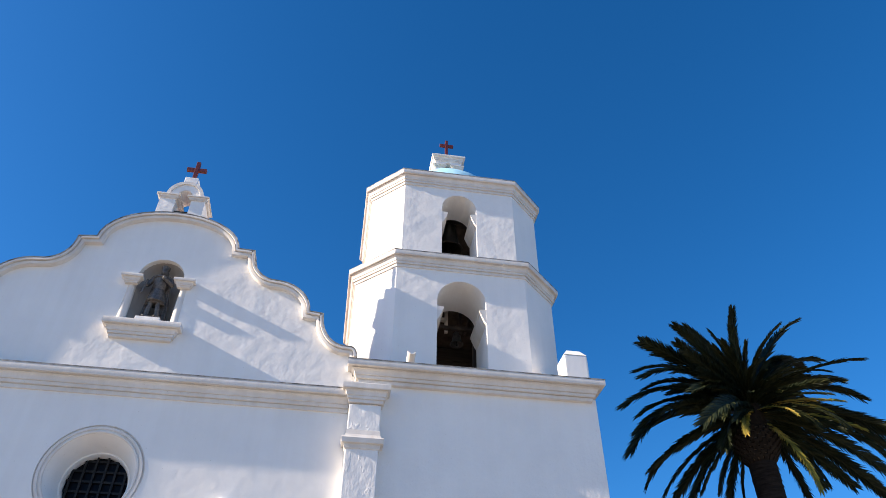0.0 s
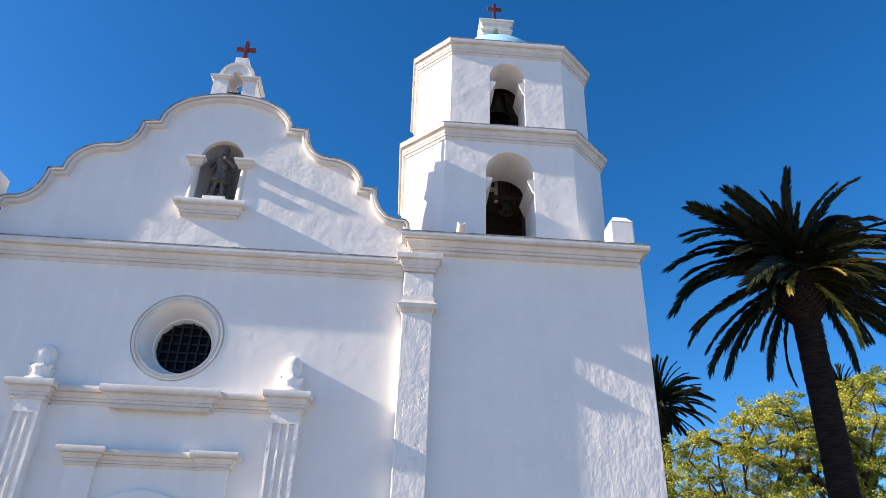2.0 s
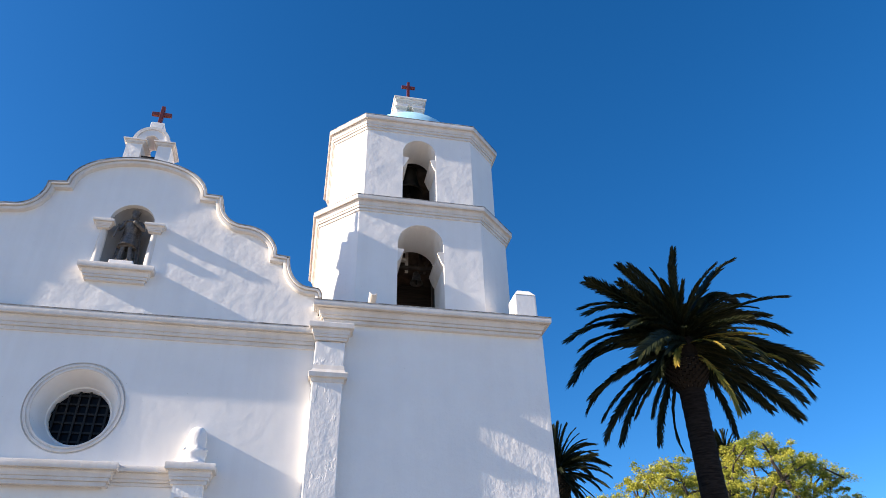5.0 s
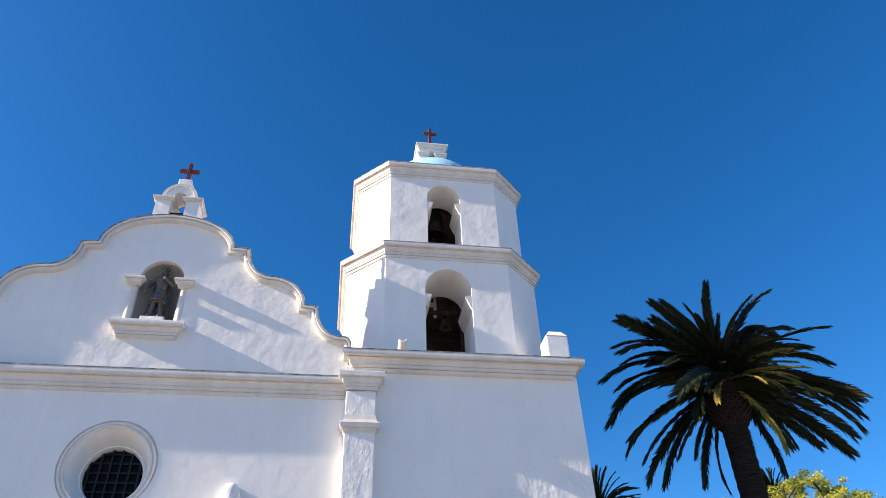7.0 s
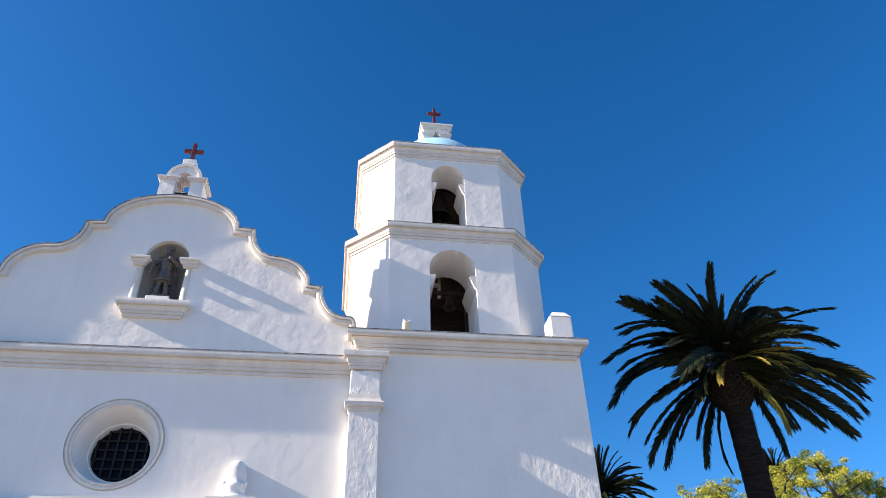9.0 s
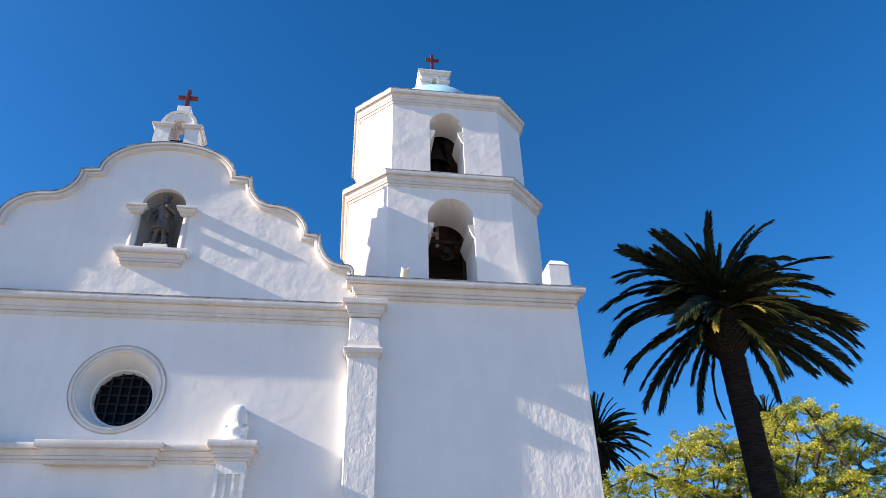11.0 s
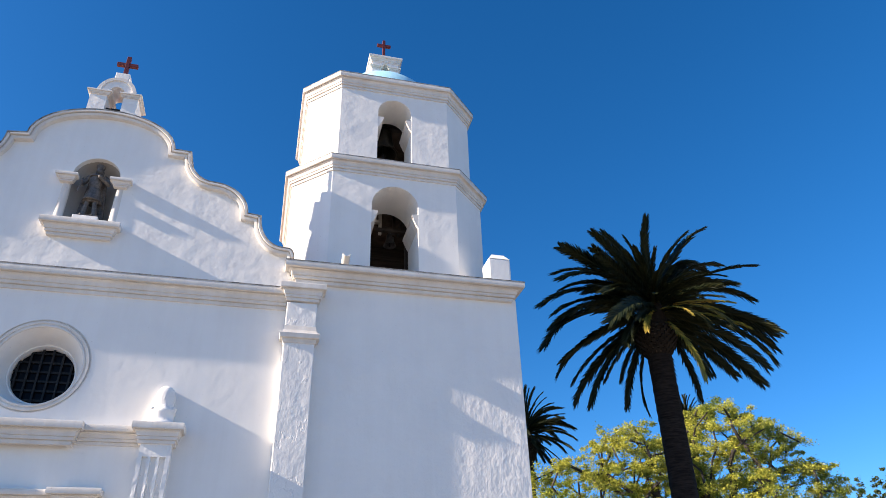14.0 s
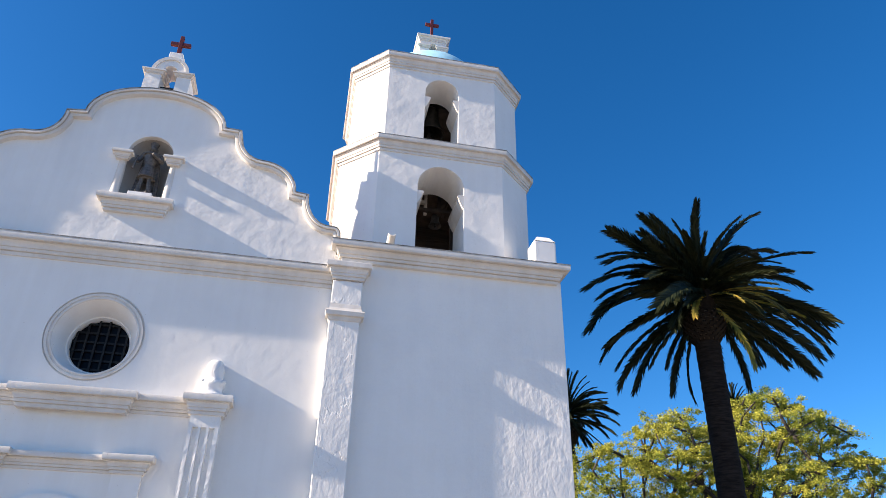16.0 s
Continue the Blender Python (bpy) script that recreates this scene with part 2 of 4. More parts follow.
def lathe(bm, prof, c, n=24, a0=0.0, a1=2 * math.pi, axis="z"):
    """Profile of (radius, along) turned about an axis through c."""
    full = abs(a1 - a0 - 2 * math.pi) < 1e-6
    m = n if full else n + 1
    rings = []
    for i in range(m):
        a = a0 + (a1 - a0) * i / n
        if axis == "z":
            rings.append([bm.verts.new((c[0] + r * math.cos(a), c[1] + r * math.sin(a), c[2] + h)) for r, h in prof])
        else:
            rings.append([bm.verts.new((c[0] + r * math.cos(a), c[1] + h, c[2] + r * math.sin(a))) for r, h in prof])
    for i in range(n):
        r0, r1 = rings[i], rings[(i + 1) % m]
        for j in range(len(prof) - 1):
            try:
                bm.faces.new((r0[j], r1[j], r1[j + 1], r0[j + 1]))
            except ValueError:
                pass


def tube(bm, pts, radii, n=8):
    """A tapered limb through the points."""
    rings = []
    for i, p in enumerate(pts):
        p = Vector(p)
        d = (Vector(pts[min(i + 1, len(pts) - 1)]) - Vector(pts[max(i - 1, 0)])).normalized()
        u = d.orthogonal().normalized()
        if rings:
            u = (rings[-1][1] - d * rings[-1][1].dot(d)).normalized()
        w = d.cross(u)
        rings.append(([bm.verts.new(p + (u * math.cos(2 * math.pi * k / n) + w * math.sin(2 * math.pi * k / n)) * radii[i]) for k in range(n)], u))
    for (a, _), (b, _) in zip(rings, rings[1:]):
        for k in range(n):
            bm.faces.new((a[k], a[(k + 1) % n], b[(k + 1) % n], b[k]))
    bm.faces.new(rings[0][0][::-1])
    bm.faces.new(rings[-1][0])


def ball(bm, c, r, seg=12):
    bmesh.ops.create_uvsphere(bm, u_segments=seg, v_segments=seg // 2 + 2, radius=1.0, matrix=Matrix.LocRotScale(c, None, r))


# ---- ground ----
bm = bmesh.new()
bmesh.ops.create_circle(bm, cap_ends=True, segments=48, radius=2500)
ground = tagged(part("ground", bm, M_GROUND), "pale sunlit plaza paving in front of the church", "ground", kind="structure")

# ---- the church front ----
GX = -5.25            # middle of the gable
PX = -5.32            # middle of the portal and of the round window
church = thing("church", "white limewashed church front with curved gable and round window", "church", (GX, 0, 0))


def quarter(cx, cz, a, b, t0, t1, n=9):
    return [(cx + a * math.cos(t0 + (t1 - t0) * i / n), cz + b * math.sin(t0 + (t1 - t0) * i / n)) for i in range(n + 1)]


HALF = math.pi / 2
right_half = (quarter(0, 14.08, 1.87, 1.07, HALF, 0) + [(2.33, 14.06)]
              + quarter(3.05, 14.04, 0.72, 0.92, math.pi, 1.5 * math.pi) + quarter(3.05, 12.22, 1.03, 0.90, HALF, 0)[1:] + [(4.45, 12.18)]
              + quarter(5.10, 12.17, 0.65, 0.92, math.pi, 1.5 * math.pi) + [(5.28, 11.24)] + quarter(5.28, 10.98, 0.16, 0.26, HALF, 0, 4)[1:])
outline = [(GX - x, z - 0.10 * math.exp(-((x - 2.2) / 0.45) ** 2)) for x, z in reversed(right_half[1:])] + [(GX + x, z) for x, z in right_half]
inner = []
for i, (x, z) in enumerate(outline):
    a, b = Vector(outline[max(i - 1, 0)]), Vector(outline[min(i + 1, len(outline) - 1)])
    d = (b - a).normalized()
    inner.append((x + d.y * 0.05, z - d.x * 0.05))
GABLE_BASE = 9.7
niche_hole = arch(-5.80, -4.62, 11.52, 13.0)
bm = bmesh.new()
plate(bm, [(inner[0][0], GABLE_BASE)] + inner + [(inner[-1][0], GABLE_BASE)], [niche_hole], flat_wall, 0.0, 0.75)
part("gable_wall", bm, M_WALL, church, "white wavy hand-floated plaster")
bm = bmesh.new()
sweep(bm, outline, [(0.0, -0.83), (0.0, 0.19), (-0.015, 0.205), (-0.065, 0.205), (-0.07, 0.13), (-0.085, 0.115), (-0.09, 0.155), (-0.13, 0.15), (-0.165, 0.135), (-0.172, 0.02), (-0.176, -0.02), (-0.22, -0.3), (-0.08, -0.83)], front(0.0), side=-1)
part("gable_coping", bm, M_TRIM, church, "cream moulded coping with weathered top edge", 35)
bm = bmesh.new()
sweep(bm, outline, [(-0.004, -0.80), (-0.004, 0.208), (0.022, 0.212), (0.03, -0.80)], front(0.0), side=-1)
part("coping_capping", bm, M_GRIME, church, "grey lichen-stained upper edge")

oculus_hole = circle(PX - 0.01, 7.595, 1.125)
door_hole = arch(PX - 1.15, PX + 1.15, -0.2, 2.32)
side_hole = arch(-1.43, -0.58, 1.35, 2.98)
side_hole2 = [(2 * PX - x, z) for x, z in reversed(side_hole)]
bm = bmesh.new()
plate(bm, [(-10.75, 0), (PX - 1.15, 0)] + door_hole[1:-1] + [(PX + 1.15, 0), (0.3, 0), (0.3, GABLE_BASE), (-10.75, GABLE_BASE)], [oculus_hole, side_hole, side_hole2], flat_wall, 0.0, 1.1)
part("front_wall", bm, M_SMOOTH, church)
bm = bmesh.new()
sweep(bm, [(-10.75, 0.0), (0.12, 0.0)], cornice_profile(0.56, 0.30), level(9.46))
part("main_cornice", bm, M_TRIM, church, "cream moulded cornice with rain-stained ledge", 35)
ledge([(-10.75, 0.0), (0.12, 0.0)], 0.56, 0.30, 9.46, church)
bm = bmesh.new()
for x0, x1 in ((-10.75, -9.65), (-0.8, 0.3)):
    add_box(bm, x0, x1, 1.1, 48, 0, 9.7)
add_box(bm, -10.75, 0.3, 48, 49, 0, 9.7)
part("nave_wall", bm, M_WALL, church)
bm = bmesh.new()
v = [bm.verts.new(p) for p in ((-11, 0.76, 9.7), (0.3, 0.76, 9.7), (GX, 0.76, 10.8), (-11, 49, 9.7), (0.3, 49, 9.7), (GX, 49, 10.8))]
for f in ((0, 2, 5, 3), (2, 1, 4, 5), (0, 1, 2), (3, 5, 4), (0, 3, 4, 1)):
    bm.faces.new([v[i] for i in f])
part("roof", bm, M_TILE, church)


def corner_pilaster(name, x0, x1, proud, parent):
    """A broad pilaster with a necking ring and a stepped capital."""
    bm = bmesh.new()
    add_box(bm, x0, x1, -proud, 0.05, 0, 9.6, bevel=0.025)
    shaft = part(name, bm, M_ROUGH, parent, "rough patched white plaster shaft")
    bm = bmesh.new()
    sweep(bm, [(x0, 0.0), (x0, -proud), (x1, -proud), (x1, 0.0)], [(-0.05, 0), (0.01, 0), (0.03, 0.03), (0.035, 0.12), (0.10, 0.13), (0.115, 0.24), (0.10, 0.27), (0.055, 0.28), (0.022, 0.36), (0.004, 0.48), (-0.05, 0.48)], level(8.46))
    part("necking_ring", bm, M_TRIM, shaft)
    bm = bmesh.new()
    sweep(bm, [(x0, 0.0), (x0, -proud), (x1, -proud), (x1, 0.0)], cornice_profile(0.47, 0.20, 0.06), level(9.64))
    part("capital", bm, M_TRIM, shaft)
    return shaft


corner_pilaster("corner_pilaster", 0.14, 0.92, 0.28, church)
# Pier out of view, added to keep the low sun off the left wall.
part("added_shade_pier", box_bm(-11.6, -10.7, -0.50, 0.05, 0, 11.8, bevel=0.025), M_ROUGH, church, "unseen plain white pier added to shade the front wall")

# gable niche with its little columns
niche = part("niche", bmesh.new(), M_WALL, church)


def niche_shell(x0, x1, zb, zs, y0, parent, depth=1.0):
    r, c, n, k = (x1 - x0) / 2 + 0.01, (x0 + x1) / 2, 16, 8
    bm = bmesh.new()
    cols = []
    for i in range(n + 1):
        a = math.pi * i / n
        col = [bm.verts.new((c - r * math.cos(a), y0 + depth * r * math.sin(a), zb - 0.02))]
        for j in range(k + 1):
            e = HALF * j / k
            col.append(bm.verts.new((c - r * math.cos(a) * math.cos(e), y0 + depth * r * math.sin(a) * math.cos(e), zs + r * math.sin(e))))
        cols.append(col)
    for p, q in zip(cols, cols[1:]):
        for j in range(k + 1):
            bm.faces.new((p[j], q[j], q[j + 1], p[j + 1]))
    bm.faces.new([col[0] for col in cols])
    return part("niche_shell", bm, M_NICHE_SHADE, parent, "curved plaster recess with shade put into its grey", 40)


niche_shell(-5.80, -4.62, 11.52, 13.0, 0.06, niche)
bm = bmesh.new()
sweep(bm, [(-5.92, 0.0), (-5.92, -0.07), (-4.50, -0.07), (-4.50, 0.0)], cornice_profile(0.46, 0.24, 0.08), level(11.0))
part("niche_sill", bm, M_TRIM, niche, "cream stepped sill", 35)
for xa in (-6.0, -4.66):
    bm = bmesh.new()
    lathe(bm, [(0.14, 0), (0.14, 0.06), (0.115, 0.1), (0.115, 0.6), (0.105, 1.2)], (xa + 0.12, 0.075, 11.47), 16)
    part("niche_column", bm, M_TRIM, niche, "", 40)
    bm = bmesh.new()
    sweep(bm, [(xa - 0.02, 0.0), (xa - 0.02, -0.10), (xa + 0.27, -0.10), (xa + 0.27, 0.0)], cornice_profile(0.24, 0.13, 0.12), level(12.66))
    part("column_capital", bm, M_TRIM, niche, "", 35)
part("statue_plinth", box_bm(-5.52, -4.90, -0.02, 0.5, 11.45, 11.72, bevel=0.02), M_WALL, niche)

# bellcote on the gable
cote = part("bellcote", bmesh.new(), M_WALL, church)
CY, BX = 0.32, -5.31
bm = bmesh.new()
plate(bm, [(-5.98, 15.0), (-5.98, 15.95)] + [(BX - 0.50 * math.cos(math.pi * i / 16), 15.98 + 0.56 * math.sin(math.pi * i / 16)) for i in range(17)] + [(-4.69, 15.95), (-4.69, 15.0), (BX + 0.22, 15.0)]
      + [(BX + 0.22 * math.cos(math.pi * i / 12), 16.0 + 0.25 * math.sin(math.pi * i / 12)) for i in range(13)] + [(BX - 0.22, 15.0)], [], flat_wall, CY - 0.30, CY + 0.40)
part("bellcote_wall", bm, M_WALL, cote)
for xa, xb in ((-6.00, -5.49), (-5.13, -4.67)):
    bm = bmesh.new()
    sweep(bm, [(xa, CY + 0.42), (xa, CY - 0.32), (xb, CY - 0.32), (xb, CY + 0.42)], cornice_profile(0.14, 0.08, 0.2), level(15.87), closed=True)
    part("impost", bm, M_TRIM, cote)
bm = bmesh.new()
sweep(bm, [(BX - 0.50 * math.cos(math.pi * i / 16), 15.98 + 0.56 * math.sin(math.pi * i / 16)) for i in range(17)], [(-0.06, -0.74), (-0.06, 0.04), (0.04, 0.04), (0.04, -0.74)], front(CY - 0.30), side=-1)
part("arch_hood", bm, M_TRIM, cote, "", 40)
part("cross_block", box_bm(BX - 0.2, BX + 0.2, CY - 0.2, CY + 0.25, 16.50, 16.90, bevel=0.02), M_WALL, cote)


def bell(at, r, h, label, metal=M_BELL):
    b = thing("bell", label, "bell", at, "bells of the church")
    bm = bmesh.new()
    lathe(bm, [(0.02 * r, 0.0), (0.35 * r, -0.02 * h), (0.52 * r, -0.12 * h), (0.58 * r, -0.4 * h), (0.7 * r, -0.72 * h), (0.95 * r, -0.95 * h), (r, -h), (0.9 * r, -h), (0.6 * r, -0.7 * h), (0.45 * r, -0.3 * h), (0.02, -0.15 * h)], at, 24)
    part("bell_body", bm, metal, b, "", 50)
    bm = bmesh.new()
    tube(bm, [(at[0], at[1], at[2] - 0.15 * h), (at[0], at[1], at[2] - 1.02 * h)], [0.05 * r, 0.06 * r])
    ball(bm, (at[0], at[1], at[2] - 1.03 * h), (0.16 * r, 0.16 * r, 0.16 * r), 8)
    part("clapper", bm, M_IRON, b, "", 50)
    bm = bmesh.new()
    add_box(bm, at[0] - 0.18 * r, at[0] + 0.18 * r, at[1] - 0.1 * r, at[1] + 0.1 * r, at[2] - 0.02, at[2] + 0.25 * h)
    part("crown_loop", bm, M_IRON, b)
    return b


small = bell((BX - 0.10, CY - 0.12, 15.46), 0.10, 0.24, "small dark bronze bell in the gable bellcote")
part("bell_bar", box_bm(BX - 0.23, BX + 0.23, CY - 0.14, CY - 0.10, 15.51, 15.545), M_IRON, small)


def cross(x, y, z, h, w, bar, label):
    c = thing("cross", label, "cross", (x, y, z))
    t = 0.058
    part("upright", box_bm(x - t, x + t, y - t, y + t, z - 0.03, z + h, bevel=0.012), M_CROSS, c)
    part("crossbar", box_bm(x - w / 2, x + w / 2, y - t * 0.94, y + t * 0.94, z + bar - 0.06, z + bar + 0.06, bevel=0.012), M_CROSS, c)
    return c


cross(BX, CY, 16.88, 0.86, 0.60, 0.53, "dark red painted wooden cross on the gable bellcote")


# ---- statues, each one plain carved shape ----
def statue(x, y, z, h, mat, label, robed):
    bm = bmesh.new()
    s = h / 1.75
    P = lambda a, b, c: (x + a * s * (0.66 if robed else 1.0), y + b * s, z + c * s)
    R3 = lambda a, b, c: (a * s, b * s, c * s)
    if robed:
        lathe(bm, [(0.001, 0), (0.21 * s, 0), (0.19 * s, 0.3 * s), (0.16 * s, 0.8 * s), (0.15 * s, 1.05 * s), (0.001, 1.1 * s)], (x, y, z), 16)
        for a in range(-3, 4):
            tube(bm, [P(0.07 * a, -0.17 + 0.014 * a * a, 0.02), P(0.05 * a, -0.13 + 0.012 * a * a, 0.95)], [0.028 * s, 0.022 * s], 6)
        ball(bm, P(0, 0, 1.15), R3(0.2, 0.16, 0.25))
        tube(bm, [P(-0.25, 0, 1.28), P(-0.3, -0.12, 1.02), P(-0.05, -0.24, 1.05)], [0.08 * s, 0.09 * s, 0.06 * s])
        tube(bm, [P(0.25, 0, 1.28), P(0.3, -0.12, 1.02), P(0.08, -0.24, 1.1)], [0.08 * s, 0.09 * s, 0.06 * s])
        add_box(bm, *[v for p in zip(P(-0.1, -0.32, 1.0), P(0.12, -0.22, 1.2)) for v in p])
    else:
        for sx in (-1, 1):
            tube(bm, [P(0.13 * sx, 0.02, 0), P(0.13 * sx, 0, 0.26), P(0.10 * sx, -0.04, 0.46), P(0.09 * sx, 0, 0.8)], [0.055 * s, 0.078 * s, 0.06 * s, 0.1 * s])
            ball(bm, P(0.14 * sx, -0.09, 0.05), R3(0.065, 0.14, 0.05), 8)
            ball(bm, P(0.19 * sx, 0, 1.33), R3(0.11, 0.11, 0.10), 10)
        for a in range(-3, 4):
            tube(bm, [P(0.075 * a, -0.10 + 0.012 * a * a, 0.52), P(0.055 * a, -0.08 + 0.01 * a * a, 0.78), P(0.04 * a, -0.06, 0.95)], [0.045 * s, 0.035 * s, 0.03 * s], 6)
        lathe(bm, [(0.001, 0.56 * s), (0.25 * s, 0.55 * s), (0.2 * s, 0.8 * s), (0.15 * s, 0.96 * s), (0.185 * s, 1.12 * s), (0.2 * s, 1.3 * s), (0.11 * s, 1.41 * s), (0.001, 1.42 * s)], (x, y, z), 16)
        lathe(bm, [(0.001, 1.32 * s), (0.24 * s, 1.3 * s), (0.22 * s, 1.36 * s), (0.1 * s, 1.42 * s), (0.001, 1.43 * s)], (x, y, z), 14)
        tube(bm, [P(-0.22, 0, 1.34), P(-0.33, -0.04, 1.1), P(-0.31, -0.22, 0.98)], [0.07 * s, 0.065 * s, 0.045 * s])
        tube(bm, [P(0.22, 0, 1.34), P(0.32, -0.08, 1.12), P(0.13, -0.24, 1.22)], [0.07 * s, 0.065 * s, 0.045 * s])
        ball(bm, P(0.11, -0.25, 1.25), R3(0.06, 0.06, 0.06), 8)
        tube(bm, [P(-0.36, -0.22, 0.72), P(-0.29, -0.24, 1.16)], [0.03 * s, 0.03 * s], 6)
        for a in (-4, -3, -2, 2, 3, 4):
            tube(bm, [P(0.078 * a, 0.15, 0.12), P(0.062 * a, 0.14, 0.8), P(0.045 * a, 0.08, 1.36)], [0.05 * s, 0.045 * s, 0.04 * s], 6)
        add_box(bm, *[v for p in zip(P(-0.3, -0.2, -0.02), P(0.3, 0.22, 0.05)) for v in p])
    tube(bm, [P(0, 0, 1.1), P(0, 0, 1.72)], [0.07 * s, 0.05 * s], 8)
    ball(bm, P(0, -0.03, 1.57), R3(0.09, 0.11, 0.12))
    ball(bm, P(0, 0.04, 1.55), R3(0.115, 0.1, 0.13))
    lathe(bm, [(0.001, 1.64 * s), (0.10 * s, 1.65 * s), (0.13 * s, 1.75 * s), (0.10 * s, 1.75 * s), (0.001, 1.70 * s)], (x, y, z), 10)
    ob = tagged(part("statue", bm, mat, None, "", 60), label, "statue")
    re = ob.modifiers.new("one_block", "REMESH")
    re.mode, re.voxel_size, re.use_smooth_shade = "VOXEL", 0.010, True
    return ob


statue(-5.21, 0.20, 11.715, 1.74, M_STONE, "dark grey stone statue with cape and crown in a gable niche", False)
statue(-1.0, 0.22, 1.55, 1.54, M_BROWN, "brown carved robed statue in a wall niche", True)
statue(2 * PX + 1.0, 0.22, 1.55, 1.54, M_BROWN, "brown carved robed statue in a wall niche", True)

# side niches
for sx in (1, -1):
    X = (lambda v: v) if sx == 1 else (lambda v: 2 * PX - v)
    sn = part("side_niche", bmesh.new(), M_WALL, church)
    lo, hi = sorted((X(-1.43), X(-0.58)))
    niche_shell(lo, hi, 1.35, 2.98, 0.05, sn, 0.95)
    for a, b in ((-1.76, -1.40), (-0.61, -0.31)):
        lo, hi = sorted((X(a), X(b)))
        part("niche_impost", box_bm(lo, hi, -0.06, 0.3, 2.92, 3.05, bevel=0.03), M_TRIM, sn)
    lo, hi = sorted((X(-1.5), X(-0.5)))
    part("plinth", box_bm(lo, hi, -0.1, 0.6, 1.35, 1.56, bevel=0.02), M_TRIM, sn)

# ---- round window ----
OX, OZ = PX - 0.01, 7.595
GLX = OX - 0.06       # the glass sits a little off the ring's middle
win = thing("window_1", "deep round window with splayed white reveal and iron grille", "window", (OX, 0, OZ), kind="structure")
bm = bmesh.new()
lathe(bm, [(0.945, 0.14), (0.945, 0.012), (0.958, -0.004), (0.99, -0.006), (1.0, 0.016), (1.025, 0.016), (1.032, -0.008), (1.08, -0.012), (1.092, 0.0), (1.098, 0.028), (1.118, 0.028), (1.122, -0.006), (1.135, -0.006), (1.138, 0.05)], (OX, 0, OZ), 64, axis="y")
part("window_ring", bm, M_TRIM, win, "cream moulded ring", 30)
bm = bmesh.new()
lathe(bm, [(0.955, 0.0), (0.845, 0.36), (0.745, 0.66), (0.715, 0.67), (0.69, 0.76), (0.69, 0.95)], (OX, 0, OZ), 64, axis="y")
for v in bm.verts:
    v.co.x -= 0.06 * v.co.y / 0.9
part("window_reveal", bm, M_WALL, win, "", 30)
OX = GLX
bm = bmesh.new()
bmesh.ops.create_circle(bm, cap_ends=True, segments=48, radius=0.70, matrix=Matrix.Translation((OX, 0.90, OZ)) @ pose(0, 0, 0, 90))
part("pane", bm, M_PANE, win)
for i in range(-3, 3):
    q = (i + 0.5) * 0.235
    hh = math.sqrt(max(0.0, 0.69 ** 2 - q * q))
    part("bar", box_bm(OX + q - 0.024, OX + q + 0.024, 0.80, 0.83, OZ - hh, OZ + hh), M_IRON, win)
    part("bar", box_bm(OX - hh, OX + hh, 0.835, 0.86, OZ + q - 0.024, OZ + q + 0.024), M_IRON, win)

# ---- portal ----
portal = thing("portal", "white plaster portal with fluted pilasters and stepped entablature", "portal", (PX, 0, 0))


def finial(x, parent):
    """Turned plaster finial, flattened against the wall: stepped foot, waist with two scrolls, domed top."""
    prof = [(0.33, 0), (0.335, 0.05), (0.31, 0.08), (0.27, 0.10), (0.25, 0.16), (0.245, 0.24), (0.265, 0.28), (0.275, 0.33), (0.26, 0.37), (0.215, 0.40),
            (0.205, 0.48), (0.215, 0.58), (0.215, 0.68), (0.205, 0.76), (0.18, 0.83), (0.13, 0.89), (0.07, 0.92), (0.0, 0.93)]
    bm = bmesh.new()
    lathe(bm, prof, (0, 0, 0), 28)
    for v in bm.verts:
        w = 1 + 0.11 * mnoise.noise(Vector((v.co.x * 7 + x, v.co.y * 7, v.co.z * 6)))
        v.co = Vector((x + v.co.x * w, -0.19 + v.co.y * 0.62 * w, 6.25 + v.co.z))
    rim = [(x + a * 0.96, 6.25 + b) for a, b in prof[:-1]] + [(x - a * 0.96, 6.25 + b) for a, b in reversed(prof[:-1])]
    plate(bm, rim, [], flat_wall, -0.19, -0.004)
    fin = part("finial", bm, M_ROUGH, parent, "weathered white plaster finial with small scrolls", 50)
    for sx in (-1, 1):
        bm = bmesh.new()
        ball(bm, (x + sx * 0.235, -0.20, 6.63), (0.06, 0.10, 0.055), 12)
        part("scroll", bm, M_ROUGH, fin, "", 50)


